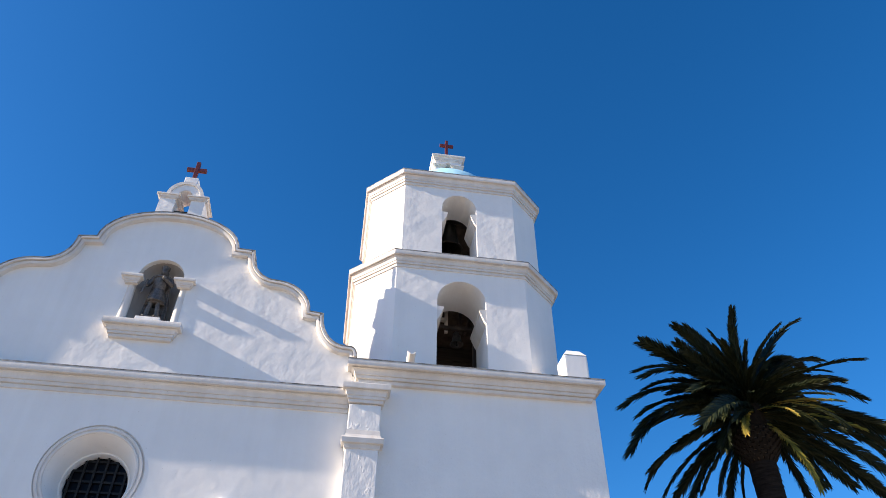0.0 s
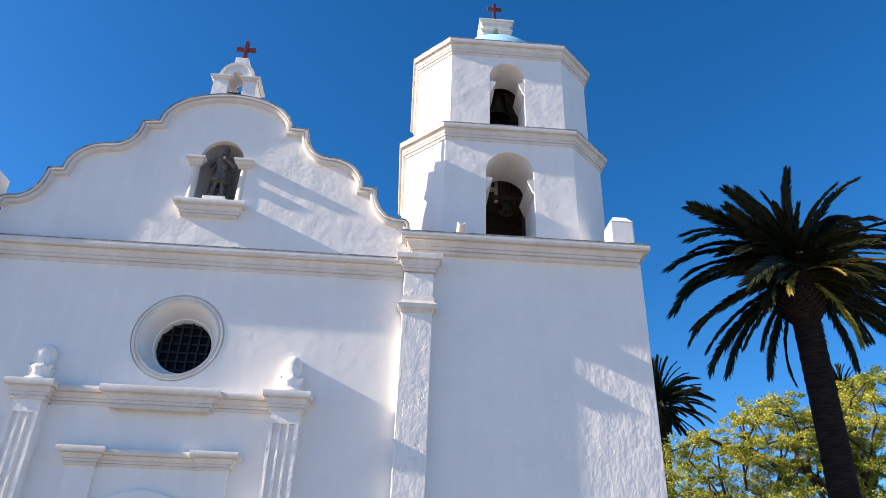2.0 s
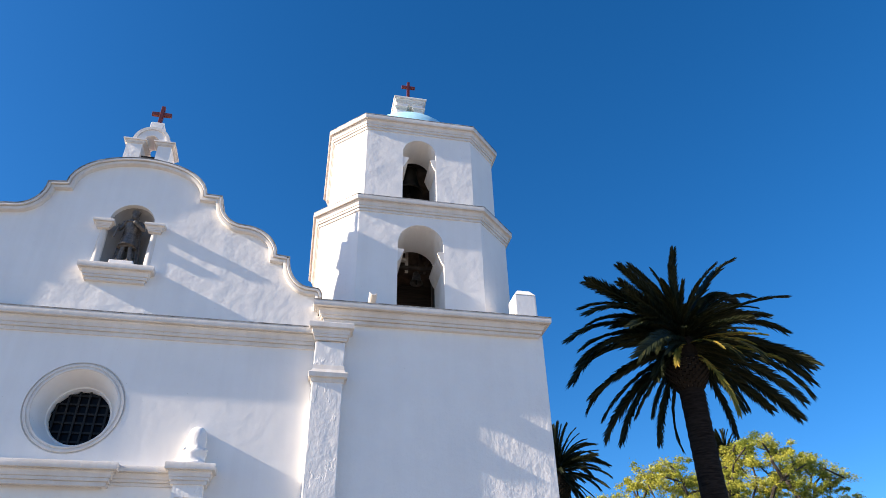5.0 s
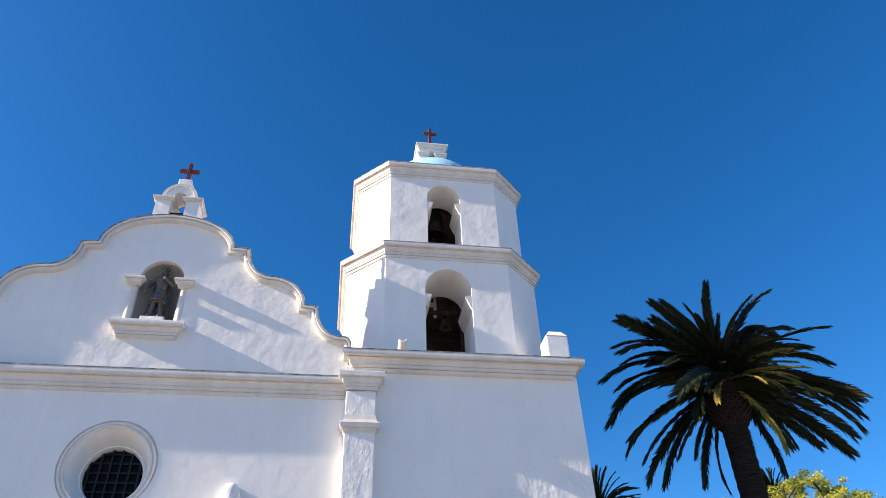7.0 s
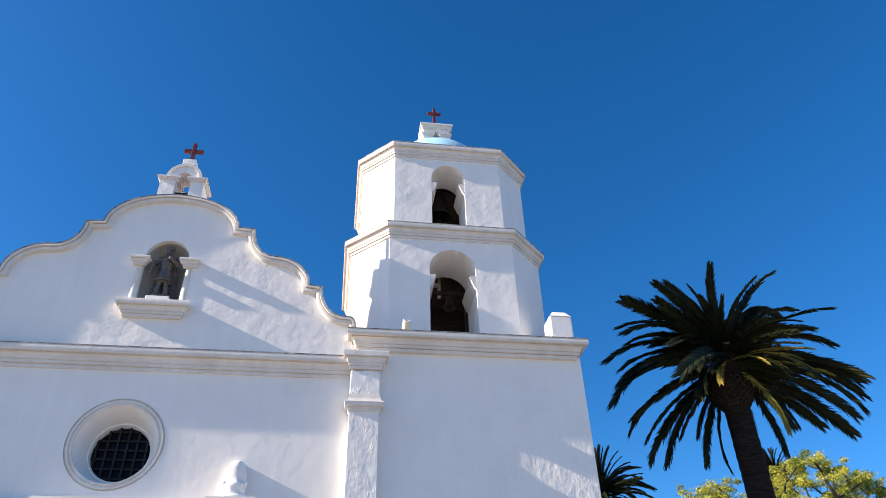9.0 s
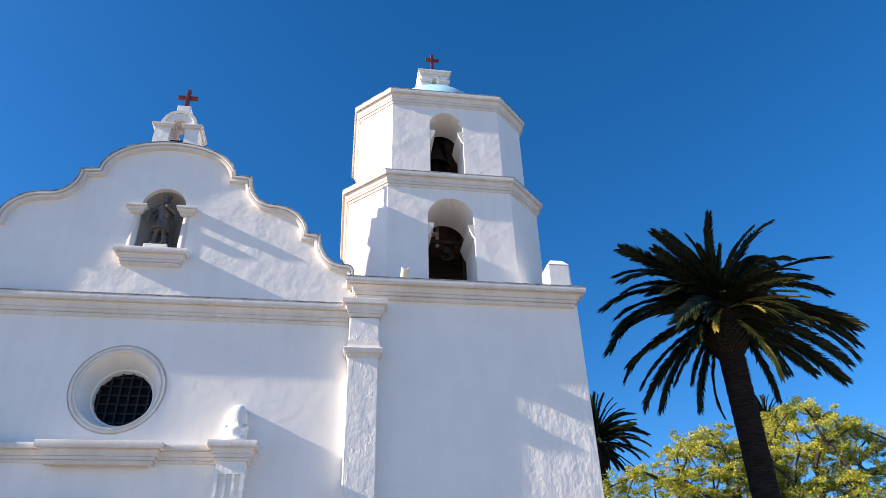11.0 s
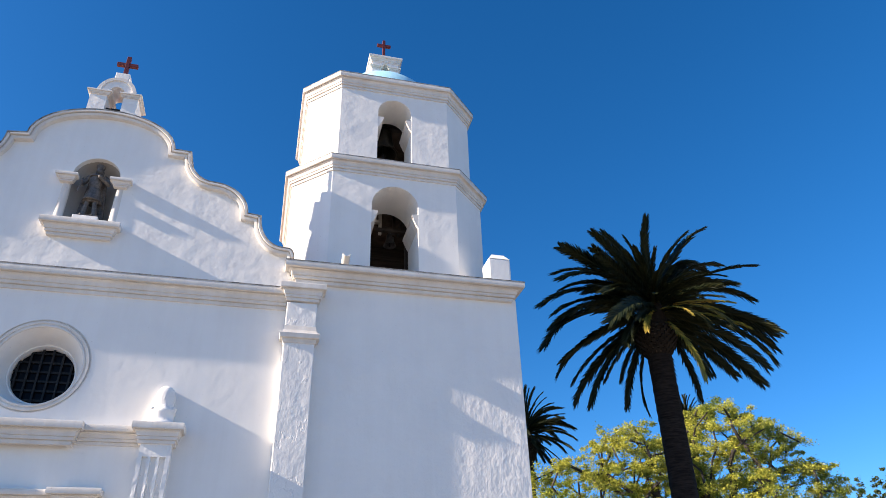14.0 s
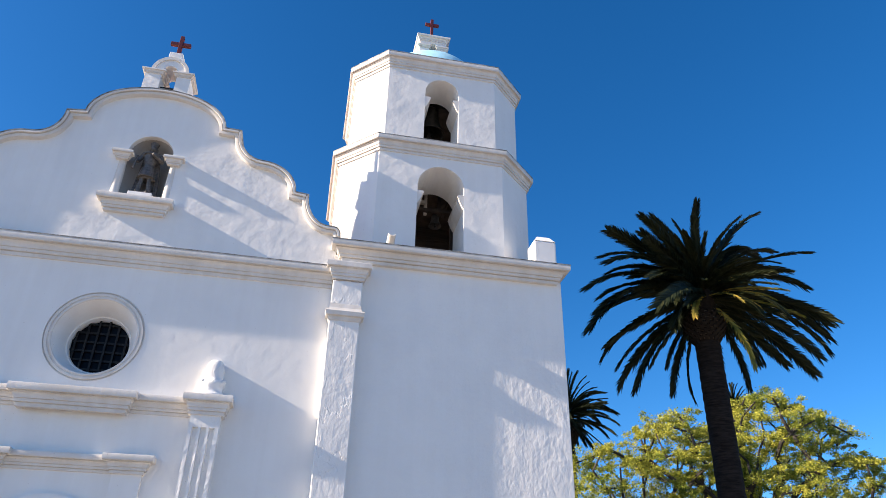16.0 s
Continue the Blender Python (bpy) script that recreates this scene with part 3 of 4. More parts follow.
for sx in (1, -1):
    c = PX + sx * 2.92
    # fluted shaft: three grooves on the front
    plan = [(c - 0.33, 0.05), (c - 0.33, -0.33)]
    for k in (-1, 0, 1):
        for dx, dy in ((-0.066, 0), (-0.052, 0.075), (0.052, 0.075), (0.066, 0)):
            plan.append((c + k * 0.185 + dx, -0.33 + dy))
    plan += [(c + 0.33, -0.33), (c + 0.33, 0.05)]
    bm = bmesh.new()
    rings = []
    for k in range(63):
        z = 0.55 + 4.97 * k / 62
        ring = []
        for x, y in plan:
            worn = 0.0 if y > 0 else 0.006 * mnoise.noise(Vector((x * 9, y * 4, z * 2.2))) + 0.005 * mnoise.noise(Vector((x * 20, 5, z * 9)))
            ring.append(bm.verts.new((x + worn * 0.7, y + worn, z)))
        rings.append(ring)
    for r0, r1 in zip(rings, rings[1:]):
        for i in range(len(plan)):
            j = (i + 1) % len(plan)
            bm.faces.new((r0[i], r0[j], r1[j], r1[i]))
    bm.faces.new(rings[-1])
    add_box(bm, c - 0.33, c + 0.33, -0.33, 0.05, 5.52, 5.85)
    add_box(bm, c - 0.42, c + 0.42, -0.42, 0.05, 0.0, 0.55, bevel=0.03)
    shaft = part("fluted_pilaster", bm, M_ROUGH, portal, "fluted white shaft with chipped edges")
    bm = bmesh.new()
    sweep(bm, [(c - 0.36, 0.0), (c - 0.36, -0.34), (c + 0.36, -0.34), (c + 0.36, 0.0)], cornice_profile(0.46, 0.19, 0.1), level(5.80))
    part("capital", bm, M_TRIM, shaft, "", 35)
    bm = bmesh.new()
    add_box(bm, c - 0.45, c + 0.45, -0.45, 0.02, 6.23, 6.262, bevel=0.01)
    part("capital_top", bm, M_TRIM, shaft)
    finial(c, portal)

bm = bmesh.new()
sweep(bm, [(PX - 2.6, 0.0), (PX + 2.6, 0.0)], cornice_profile(0.42, 0.24, 0.08), level(5.80))
part("entablature", bm, M_TRIM, portal, "", 35)
bm = bmesh.new()
sweep(bm, [(PX - 1.12, 0.0), (PX - 1.12, -0.21), (PX + 1.12, -0.21), (PX + 1.12, 0.0)], cornice_profile(0.50, 0.24, 0.08), level(5.73))
part("entablature_block", bm, M_TRIM, portal, "", 35)
bm = bmesh.new()
sweep(bm, [(PX - 1.3, 0.0), (PX + 1.3, 0.0)], cornice_profile(0.36, 0.24, 0.08), level(4.45))
part("door_cornice", bm, M_TRIM, portal, "", 35)
for sx in (1, -1):
    a, b = sorted((PX + sx * 1.15, PX + sx * 1.78))
    part("door_pilaster", box_bm(a, b, -0.096, 0.03, 0, 4.5, bevel=0.006), M_SMOOTH, portal)
    bm = bmesh.new()
    sweep(bm, [(a, 0.0), (a, -0.12), (b, -0.12), (b, 0.0)], cornice_profile(0.40, 0.22, 0.06), level(4.44))
    part("door_capital", bm, M_TRIM, portal, "", 35)
    bm = bmesh.new()
    sweep(bm, [(a, 0.3), (a, -0.11), (b, -0.11), (b, 0.05)] if sx == 1 else [(a, 0.05), (a, -0.11), (b, -0.11), (b, 0.3)], cornice_profile(0.36, 0.16, 0.06), level(2.08))
    part("door_impost", bm, M_TRIM, portal, "", 35)
# raised field round the arch, with a shallow segmental upper edge
seg = [(PX + 1.15 * math.cos(t), 3.50 + 0.47 * (1 - math.cos(t) ** 2)) for t in [math.pi * i / 22 for i in range(23)]]
bm = bmesh.new()
plate(bm, [(PX - 1.15, 2.32)] + [(x, max(z, 2.33)) for x, z in arch(PX - 1.145, PX + 1.145, 2.32, 2.32, 30)[1:-1]] + [(PX + 1.15, 2.32)] + seg, [], flat_wall, -0.093, 0.02)
part("arch_field", bm, M_SMOOTH, portal)

# ---- door with fanlight ----
door = thing("door_1", "closed oak double door below a cream fanlight in an oxblood frame", "door", (PX, 0.45, 0), kind="structure")
DY = 0.42
bm = bmesh.new()
arc_o = [(PX - 1.16 * math.cos(math.pi * i / 28), 2.32 + 1.16 * math.sin(math.pi * i / 28)) for i in range(29)]
arc_i = [(PX + 1.03 * math.cos(math.pi * i / 28), 2.32 + 1.02 * math.sin(math.pi * i / 28)) for i in range(29)]
plate(bm, arc_o + arc_i, [], flat_wall, DY, DY + 0.14)
for sx in (-1, 1):
    a, b = sorted((PX + sx * 1.02, PX + sx * 1.16))
    add_box(bm, a, b, DY, DY + 0.14, 0, 2.32)
part("door_frame", bm, M_FRAME, door)
bm = bmesh.new()
add_box(bm, PX - 1.02, PX + 1.02, DY - 0.02, DY + 0.14, 2.08, 2.16)
add_box(bm, PX - 1.02, PX + 1.02, DY - 0.05, DY + 0.14, 2.16, 2.27, bevel=0.015)
part("transom", bm, M_FRAME, door)
fan = part("fanlight", bmesh.new(), M_PANE, door)
bm = bmesh.new()
vs = [bm.verts.new((x, DY + 0.09, z)) for x, z in arc_i]
bm.faces.new(vs)
part("pane", bm, M_PANE, fan)
bm = bmesh.new()
FZ = 2.30
N = 11
add_box(bm, PX - 1.02, PX + 1.02, DY + 0.03, DY + 0.075, 2.27, 2.315)
for i in range(1, N):
    a = math.pi * i / N
    tube(bm, [(PX + 0.12 * math.cos(a), DY + 0.05, FZ + 0.12 * math.sin(a)), (PX + 0.84 * math.cos(a), DY + 0.05, FZ + 0.84 * math.sin(a))], [0.016, 0.016], 6)
for i in range(N):
    a, b = math.pi * i / N, math.pi * (i + 1) / N
    mid = (a + b) / 2
    rr = 0.84 * math.sin(math.pi / N / 2)
    pts = [(PX + 0.835 * math.cos(mid) + rr * math.cos(mid - HALF + math.pi * k / 8), DY + 0.05, FZ + 0.835 * math.sin(mid) + rr * math.sin(mid - HALF + math.pi * k / 8)) for k in range(9)]
    tube(bm, pts, [0.016] * 9, 6)
tube(bm, [(PX + 1.0 * math.cos(math.pi * k / 30), DY + 0.05, FZ + 1.0 * math.sin(math.pi * k / 30)) for k in range(31)], [0.018] * 31, 6)
tube(bm, [(PX + 0.12 * math.cos(math.pi * k / 10), DY + 0.05, FZ + 0.12 * math.sin(math.pi * k / 10)) for k in range(11)], [0.022] * 11, 6)
part("tracery", bm, M_TRACERY, fan, "cream scalloped ray tracery", 50)
for sx in (-1, 1):
    a, b = sorted((PX + sx * 0.006, PX + sx * 1.015))
    lf = part("door_leaf", box_bm(a, b, DY + 0.05, DY + 0.12, 0.02, 2.08, bevel=0.008), M_DOOR, door)
    for k in range(3):
        q = a + (k + 0.5) * (b - a) / 3
        bm = bmesh.new()
        tube(bm, [(q + 0.14 * math.cos(t), DY + 0.04, 1.86 + 0.15 * math.sin(t)) for t in [math.pi * i / 10 for i in range(11)]], [0.022] * 11, 6)
        add_box(bm, q - 0.162, q - 0.118, DY + 0.02, DY + 0.055, 0.15, 1.86)
        add_box(bm, q + 0.118, q + 0.162, DY + 0.02, DY + 0.055, 0.15, 1.86)
        part("panel_moulding", bm, M_FRAME, lf, "", 50)

# ---- bell tower ----
TX, TY = 3.14, 3.90
tower = thing("bell_tower", "white two-tier octagonal bell tower on a tall square base", "bell tower", (TX, TY, 0))
bm = bmesh.new()
add_box(bm, 0.31, 6.58, 0.0, 8.1, 0, 10.4, bevel=0.02)
part("tower_base", bm, M_BASE, tower, "plain white base wall with patched rough plaster")
part("joint_wall", box_bm(0.12, 0.315, 0.004, 0.74, 9.69, 10.5), M_WALL, tower)
bm = bmesh.new()
add_box(bm, 0.45, 6.3, 0.06, 8.0, 10.2, 10.72)
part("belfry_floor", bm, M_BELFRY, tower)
bm = bmesh.new()
sweep(bm, [(0.36, 8.0), (0.36, 1.2), (0.36, -0.07), (6.38, -0.07), (6.38, 8.05)], cornice_profile(0.52, 0.36, 0.3), level(10.28))
part("base_cornice", bm, M_TRIM, tower, "cream moulded cornice with stained upper edge", 35)
ledge([(0.36, 8.0), (0.36, 1.2), (0.36, -0.07), (6.38, -0.07), (6.38, 8.05)], 0.52, 0.36, 10.28, tower)


def octagon(half, cut):
    """Plan of the square of that half-width with its corners cut, clockwise from the front's west end seen from above."""
    a = half - cut
    return [(TX - a, TY - half), (TX + a, TY - half), (TX + half, TY - a), (TX + half, TY + a), (TX + a, TY + half), (TX - a, TY + half), (TX - half, TY + a), (TX - half, TY - a)]


def tier(name, half, cut, z0, z1, hw, sill, spring, thick, label):
    """One belfry storey: eight walls, an arched opening in each of the four main ones."""
    o, q = octagon(half, cut), octagon(half - thick, cut - thick * 0.586)
    own = part(name, bmesh.new(), M_WALL, tower, label)
    for i in range(8):
        a, b, c, d = (Vector(p) for p in (o[i], o[(i + 1) % 8], q[i], q[(i + 1) % 8]))
        L, mid, mid2 = (b - a).length, (a + b) / 2, (c + d) / 2
        L2 = (d - c).length
        t = (b - a).normalized()
        main = i % 2 == 0

        def to3(u, v, k, mid=mid, mid2=mid2, t=t, L=L, L2=L2):
            if k == 0:
                p = mid + t * u
            else:
                p = mid2 + t * (max(-L2 / 2, min(L2 / 2, u)))
            return Vector((p.x, p.y, v))
        bm = bmesh.new()
        if main:
            ar = arch(-hw, hw, sill, spring)
            plate(bm, [(-L / 2, z0), (-hw, z0)] + ar[:] + [(hw, z0), (L / 2, z0), (L / 2, z1), (-L / 2, z1)] if sill > z0 else
                  [(-L / 2, z0)] + ar + [(L / 2, z0), (L / 2, z1), (-L / 2, z1)], [], to3, 0, 1)
        else:
            plate(bm, [(-L / 2, z0), (L / 2, z0), (L / 2, z1), (-L / 2, z1)], [], to3, 0, 1)
        w = part("tier_wall", bm, M_WALL, own)
        # inner faces take the dark brown that carries the interior shade
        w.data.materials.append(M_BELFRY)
        if i == 7:
            # raised fillet along the corner of the slanting wall
            n = Vector((t.y, -t.x))
            for s, e in ((-1, 0.09),):
                g = mid + t * s * (L / 2 - e)
                bm = bmesh.new()
                sweep(bm, [(g.x - t.x * 0.08, g.y - t.y * 0.08), (g.x + t.x * 0.08, g.y + t.y * 0.08)], [(-0.02, 0), (0.008, 0), (0.008, z1 - z0), (-0.02, z1 - z0)], level(z0))
                part("fillet", bm, M_WALL, w)
        elif main:
            n = Vector((t.y, -t.x))
            for s in (-1, 1):
                # stepped impost running into the opening
                j0 = mid + t * s * hw
                bm = bmesh.new()
                prof = [(0.02, 0.36), (-0.19, 0.345), (-0.20, 0.27), (-0.165, 0.25), (-0.16, 0.20), (-0.135, 0.13), (-0.105, 0.08), (-0.10, 0.05), (-0.075, -0.01), (-0.04, -0.07), (0.0, -0.12), (0.02, -0.12)]
                rings = []
                for dpt in (-0.004, -thick * 0.96):
                    rings.append([bm.verts.new(((j0 + n * dpt + t * s * u).x, (j0 + n * dpt + t * s * u).y, spring - 0.58 + v)) for u, v in prof])
                for k in range(len(prof)):
                    k2 = (k + 1) % len(prof)
                    bm.faces.new((rings[0][k], rings[0][k2], rings[1][k2], rings[1][k]))
                bm.faces.new(rings[0])
                bm.faces.new(rings[1][::-1])
                part("impost", bm, M_TRIM, w)
    return own


tier("lower_tier", 3.18, 1.19, 10.7, 14.85, 0.735, 10.7, 13.68, 1.6, "white belfry storey with an arched bell opening")
tier("upper_tier", 2.92, 1.06, 15.2, 18.62, 0.58, 15.2, 17.70, 1.25, "white belfry storey with an arched bell opening")
for nm, half, cut, z, h, p in (("middle_cornice", 3.18, 1.19, 14.75, 0.52, 0.235), ("top_cornice", 2.92, 1.06, 18.53, 0.57, 0.225)):
    bm = bmesh.new()
    sweep(bm, octagon(half, cut), cornice_profile(h, p, 0.5), level(z), closed=True)
    part(nm, bm, M_TRIM, tower, "cream moulded cornice with stained upper edge", 35)
    ledge(octagon(half, cut), h, p, z, tower, True)
for half, cut, z0, z1 in ((3.06, 1.14, 10.6, 10.76), (3.01, 1.11, 14.86, 15.22), (2.81, 1.0, 18.64, 19.0)):
    bm = bmesh.new()
    lo = [bm.verts.new((x, y, z0)) for x, y in octagon(half, cut)]
    hi = [bm.verts.new((x, y, z1)) for x, y in octagon(half, cut)]
    for i in range(8):
        bm.faces.new((lo[i], lo[(i + 1) % 8], hi[(i + 1) % 8], hi[i]))
    bm.faces.new(lo)
    bm.faces.new(hi)
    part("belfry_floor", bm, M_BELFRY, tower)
bm = bmesh.new()
lathe(bm, [(2.45, -0.1), (2.45, 0.22)] + [(2.4 * math.cos(HALF * i / 10), 0.22 + 2.36 * math.sin(HALF * i / 10)) for i in range(11)], (TX, TY, 19.0), 40)
part("dome", bm, M_BLUE, tower, "pale blue painted dome", 40)
# little lantern on the dome
LX, LY, LZ = TX + 0.01, TY, 21.26
lan = part("lantern", bmesh.new(), M_WALL, tower)
bm = bmesh.new()
plate(bm, [(LX - 0.55, LZ), (LX - 0.17, LZ), (LX - 0.17, LZ + 0.97)] + [(LX - 0.17 * math.cos(math.pi * i / 8), LZ + 0.97 + 0.17 * math.sin(math.pi * i / 8)) for i in range(1, 8)] + [(LX + 0.17, LZ + 0.97), (LX + 0.17, LZ), (LX + 0.55, LZ), (LX + 0.53, LZ + 1.34), (LX - 0.53, LZ + 1.34)], [], flat_wall, LY - 0.55, LY + 0.55)
part("lantern_wall", bm, M_WALL, lan)
bm = bmesh.new()
sweep(bm, [(LX - 0.55, LY + 0.55), (LX - 0.55, LY - 0.55), (LX + 0.55, LY - 0.55), (LX + 0.55, LY + 0.55)], cornice_profile(0.30, 0.13, 0.2), level(LZ + 1.19), closed=True)
sweep(bm, [(LX - 0.55, LY + 0.55), (LX - 0.55, LY - 0.55), (LX - 0.17, LY - 0.55), (LX - 0.17, LY + 0.55)], cornice_profile(0.16, 0.08, 0.1), level(LZ + 0.82), closed=True)
sweep(bm, [(LX + 0.17, LY + 0.55), (LX + 0.17, LY - 0.55), (LX + 0.55, LY - 0.55), (LX + 0.55, LY + 0.55)], cornice_profile(0.16, 0.08, 0.1), level(LZ + 0.82), closed=True)
part("lantern_cornice", bm, M_TRIM, lan, "", 35)
bm = bmesh.new()
lathe(bm, [(0.6, 0), (0.52, 0.1), (0.3, 0.2), (0.22, 0.28), (0.01, 0.3)], (LX, LY, LZ + 1.48), 16)
part("lantern_cap", bm, M_WALL, lan, "", 40)
cross(LX, LY, LZ + 1.74, 1.30, 0.58, 1.0, "dark red painted wooden cross on the tower lantern")
bell((LX, LY - 0.2, LZ + 0.9), 0.13, 0.25, "tiny dark bell in the tower lantern")
# rain spout on the ledge
bm = bmesh.new()
c0 = Vector((1.60, -0.05, 10.86))
ringed = []
for k, (dy, dz, w) in enumerate(((0.25, 0.0, 0.12), (-0.34, 0.30, 0.11))):
    ringed.append([bm.verts.new((c0.x + w * math.cos(a), c0.y + dy + 0.09 * math.sin(a) * 0.5, c0.z + dz + w * math.sin(a))) for a in [math.pi + math.pi * i / 8 for i in range(9)]]
                  + [bm.verts.new((c0.x + (w - 0.035) * math.cos(a), c0.y + dy, c0.z + dz + (w - 0.035) * math.sin(a))) for a in [2 * math.pi - math.pi * i / 8 for i in range(9)]])
for k in range(18):
    bm.faces.new((ringed[0][k], ringed[0][(k + 1) % 18], ringed[1][(k + 1) % 18], ringed[1][k]))
bm.faces.new(ringed[0])
bm.faces.new(ringed[1][::-1])
part("rain_spout", bm, M_TRIM, tower, "white half-round rain spout")
# corner pinnacle on the base
bm = bmesh.new()
add_box(bm, 5.84, 6.52, 0.02, 0.66, 10.7, 11.75, bevel=0.05)
lo = bmesh.ops.create_cone(bm, cap_ends=True, segments=4, radius1=0.46, radius2=0.27, depth=0.2, matrix=Matrix.Translation((6.18, 0.34, 11.85)) @ pose(0, 0, 0, 0, 0, 45))
part("corner_pinnacle", bm, M_SMOOTH, tower, "short white post with a pyramid top")

# bells and their timber frames
big = bell((3.40, 3.1, 14.12), 0.23, 0.46, "small dark bronze bell hanging from timbers in the lower belfry")
part("headstock", box_bm(1.4, 4.9, 3.02, 3.18, 14.22, 14.36), M_BEAM, big)
rack = thing("timber_rack", "dark timber bell rack under the belfry ceiling", "timber rack", (TX, TY, 10.72))
for x in (2.35, 3.95):
    part("post", box_bm(x - 0.08, x + 0.08, 2.75, 2.91, 10.7, 14.86), M_BEAM, rack)
part("rail", box_bm(1.4, 2.98, 2.70, 2.84, 14.30, 14.40), M_TRACERY, rack, "pale painted rail")
part("rail", box_bm(1.4, 4.9, 2.70, 2.84, 14.0, 14.1), M_BEAM, rack)
for x, m in ((2.72, M_BEAM), (3.02, M_TRACERY), (3.5, M_BEAM)):
    part("strut", box_bm(x - 0.05, x + 0.05, 2.86, 2.96, 13.95, 14.86), m, rack)
for x, t in ((3.62, 0.5), (2.62, -0.4)):
    bm = bmesh.new()
    tube(bm, [(x, 2.9, 13.9), (x + t * 0.5, 2.9, 14.86)], [0.045, 0.045], 6)
    part("brace", bm, M_BEAM, rack)
for k in range(5):
    part("back_board", box_bm(1.2, 5.1, 5.2 + 0.012 * (k % 2), 5.26 + 0.012 * (k % 2), 12.3 + 0.5 * k, 12.785 + 0.5 * k, bevel=0.008), M_BOARD, rack, "brown board")
top_bell = bell((3.05, 2.75, 18.45), 0.55, 1.2, "large blackened bronze bell in the upper belfry", M_BRONZE)
part("headstock", box_bm(1.5, 4.8, 2.65, 2.85, 18.45, 18.62), M_BEAM, top_bell)


# ---- palms ----
def frond_mesh(name, length, droop, width, mat, seed, pairs=58):
    """A feather leaf: arching stalk along +x with folded leaflets on both sides."""
    rng = random.Random(seed)
    vs, fs, mats = [], [], []
    spine = []
    p, a = Vector((0, 0, 0)), 0.0
    for i in range(25):
        spine.append((p.copy(), a))
        a -= droop / 24 * (0.4 + 1.2 * i / 24)
        p += Vector((math.cos(a), 0, math.sin(a))) * length / 24

    def at(s):
        k = min(23, int(s * 24))
        f = s * 24 - k
        return spine[k][0].lerp(spine[k + 1][0], f), spine[k][1] * (1 - f) + spine[k + 1][1] * f
    for i in range(0, 24):
        r0, r1 = 0.045 * (1 - i / 25), 0.045 * (1 - (i + 1) / 25)
        b = len(vs)
        for (q, an), r in ((spine[i], r0), (spine[i + 1], r1)):
            vs += [q + Vector((0, -r, 0)), q + Vector((0, r, 0)), q + Vector((0, 0, -r))]
        for u, v in ((0, 1), (1, 2), (2, 0)):
            fs.append((b + u, b + v, b + 3 + v, b + 3 + u))
            mats.append(1)
    for i in range(pairs):
        s = 0.10 + 0.90 * (i + 0.3) / pairs
        q, an = at(min(s, 0.999))
        fwd = Vector((math.cos(an), 0, math.sin(an)))
        upv = Vector((-math.sin(an), 0, math.cos(an)))
        ln = width * (0.5 + 0.5 * math.sin(math.pi * min(1, s * 1.02) ** 0.9) ** 0.4) * rng.uniform(0.86, 1.1)
        for sd in (-1, 1):
            rise = rng.uniform(0.1, 0.45)
            ang = radians(rng.uniform(26, 40)) * (1 - 0.3 * s)
            d = fwd * math.cos(ang) + (Vector((0, sd, 0)) * math.cos(rise) + upv * math.sin(rise)) * math.sin(ang)
            tip = q + d * ln - Vector((0, 0, 0.16 * ln * rng.uniform(0.2, 1.6)))
            w = (fwd - d * d.dot(fwd)).normalized() * 0.023
            b = len(vs)
            vs += [q - w * 0.5, q + w * 0.5, q + d * ln * 0.55 + w, tip, q + d * ln * 0.55 - w]
            fs.append((b, b + 1, b + 2, b + 3, b + 4))
            mats.append(0)
    me = bpy.data.meshes.new(name)
    me.from_pydata([tuple(v) for v in vs], [], fs)
    me.materials.append(mat)
    me.materials.append(M_RACHIS)
    me.polygons.foreach_set("material_index", mats)
    return me


FRONDS = [frond_mesh("frond", 4.1, d, 0.62, M_FROND, i, 150) for i, d in enumerate((0.3, 0.5, 0.75, 0.95, 1.15))]
LIT_OLD_FRONDS = [frond_mesh("frond", 4.0, d, 0.42, M_LIT_OLD, 20 + i, 70) for i, d in enumerate((0.4, 0.75))]


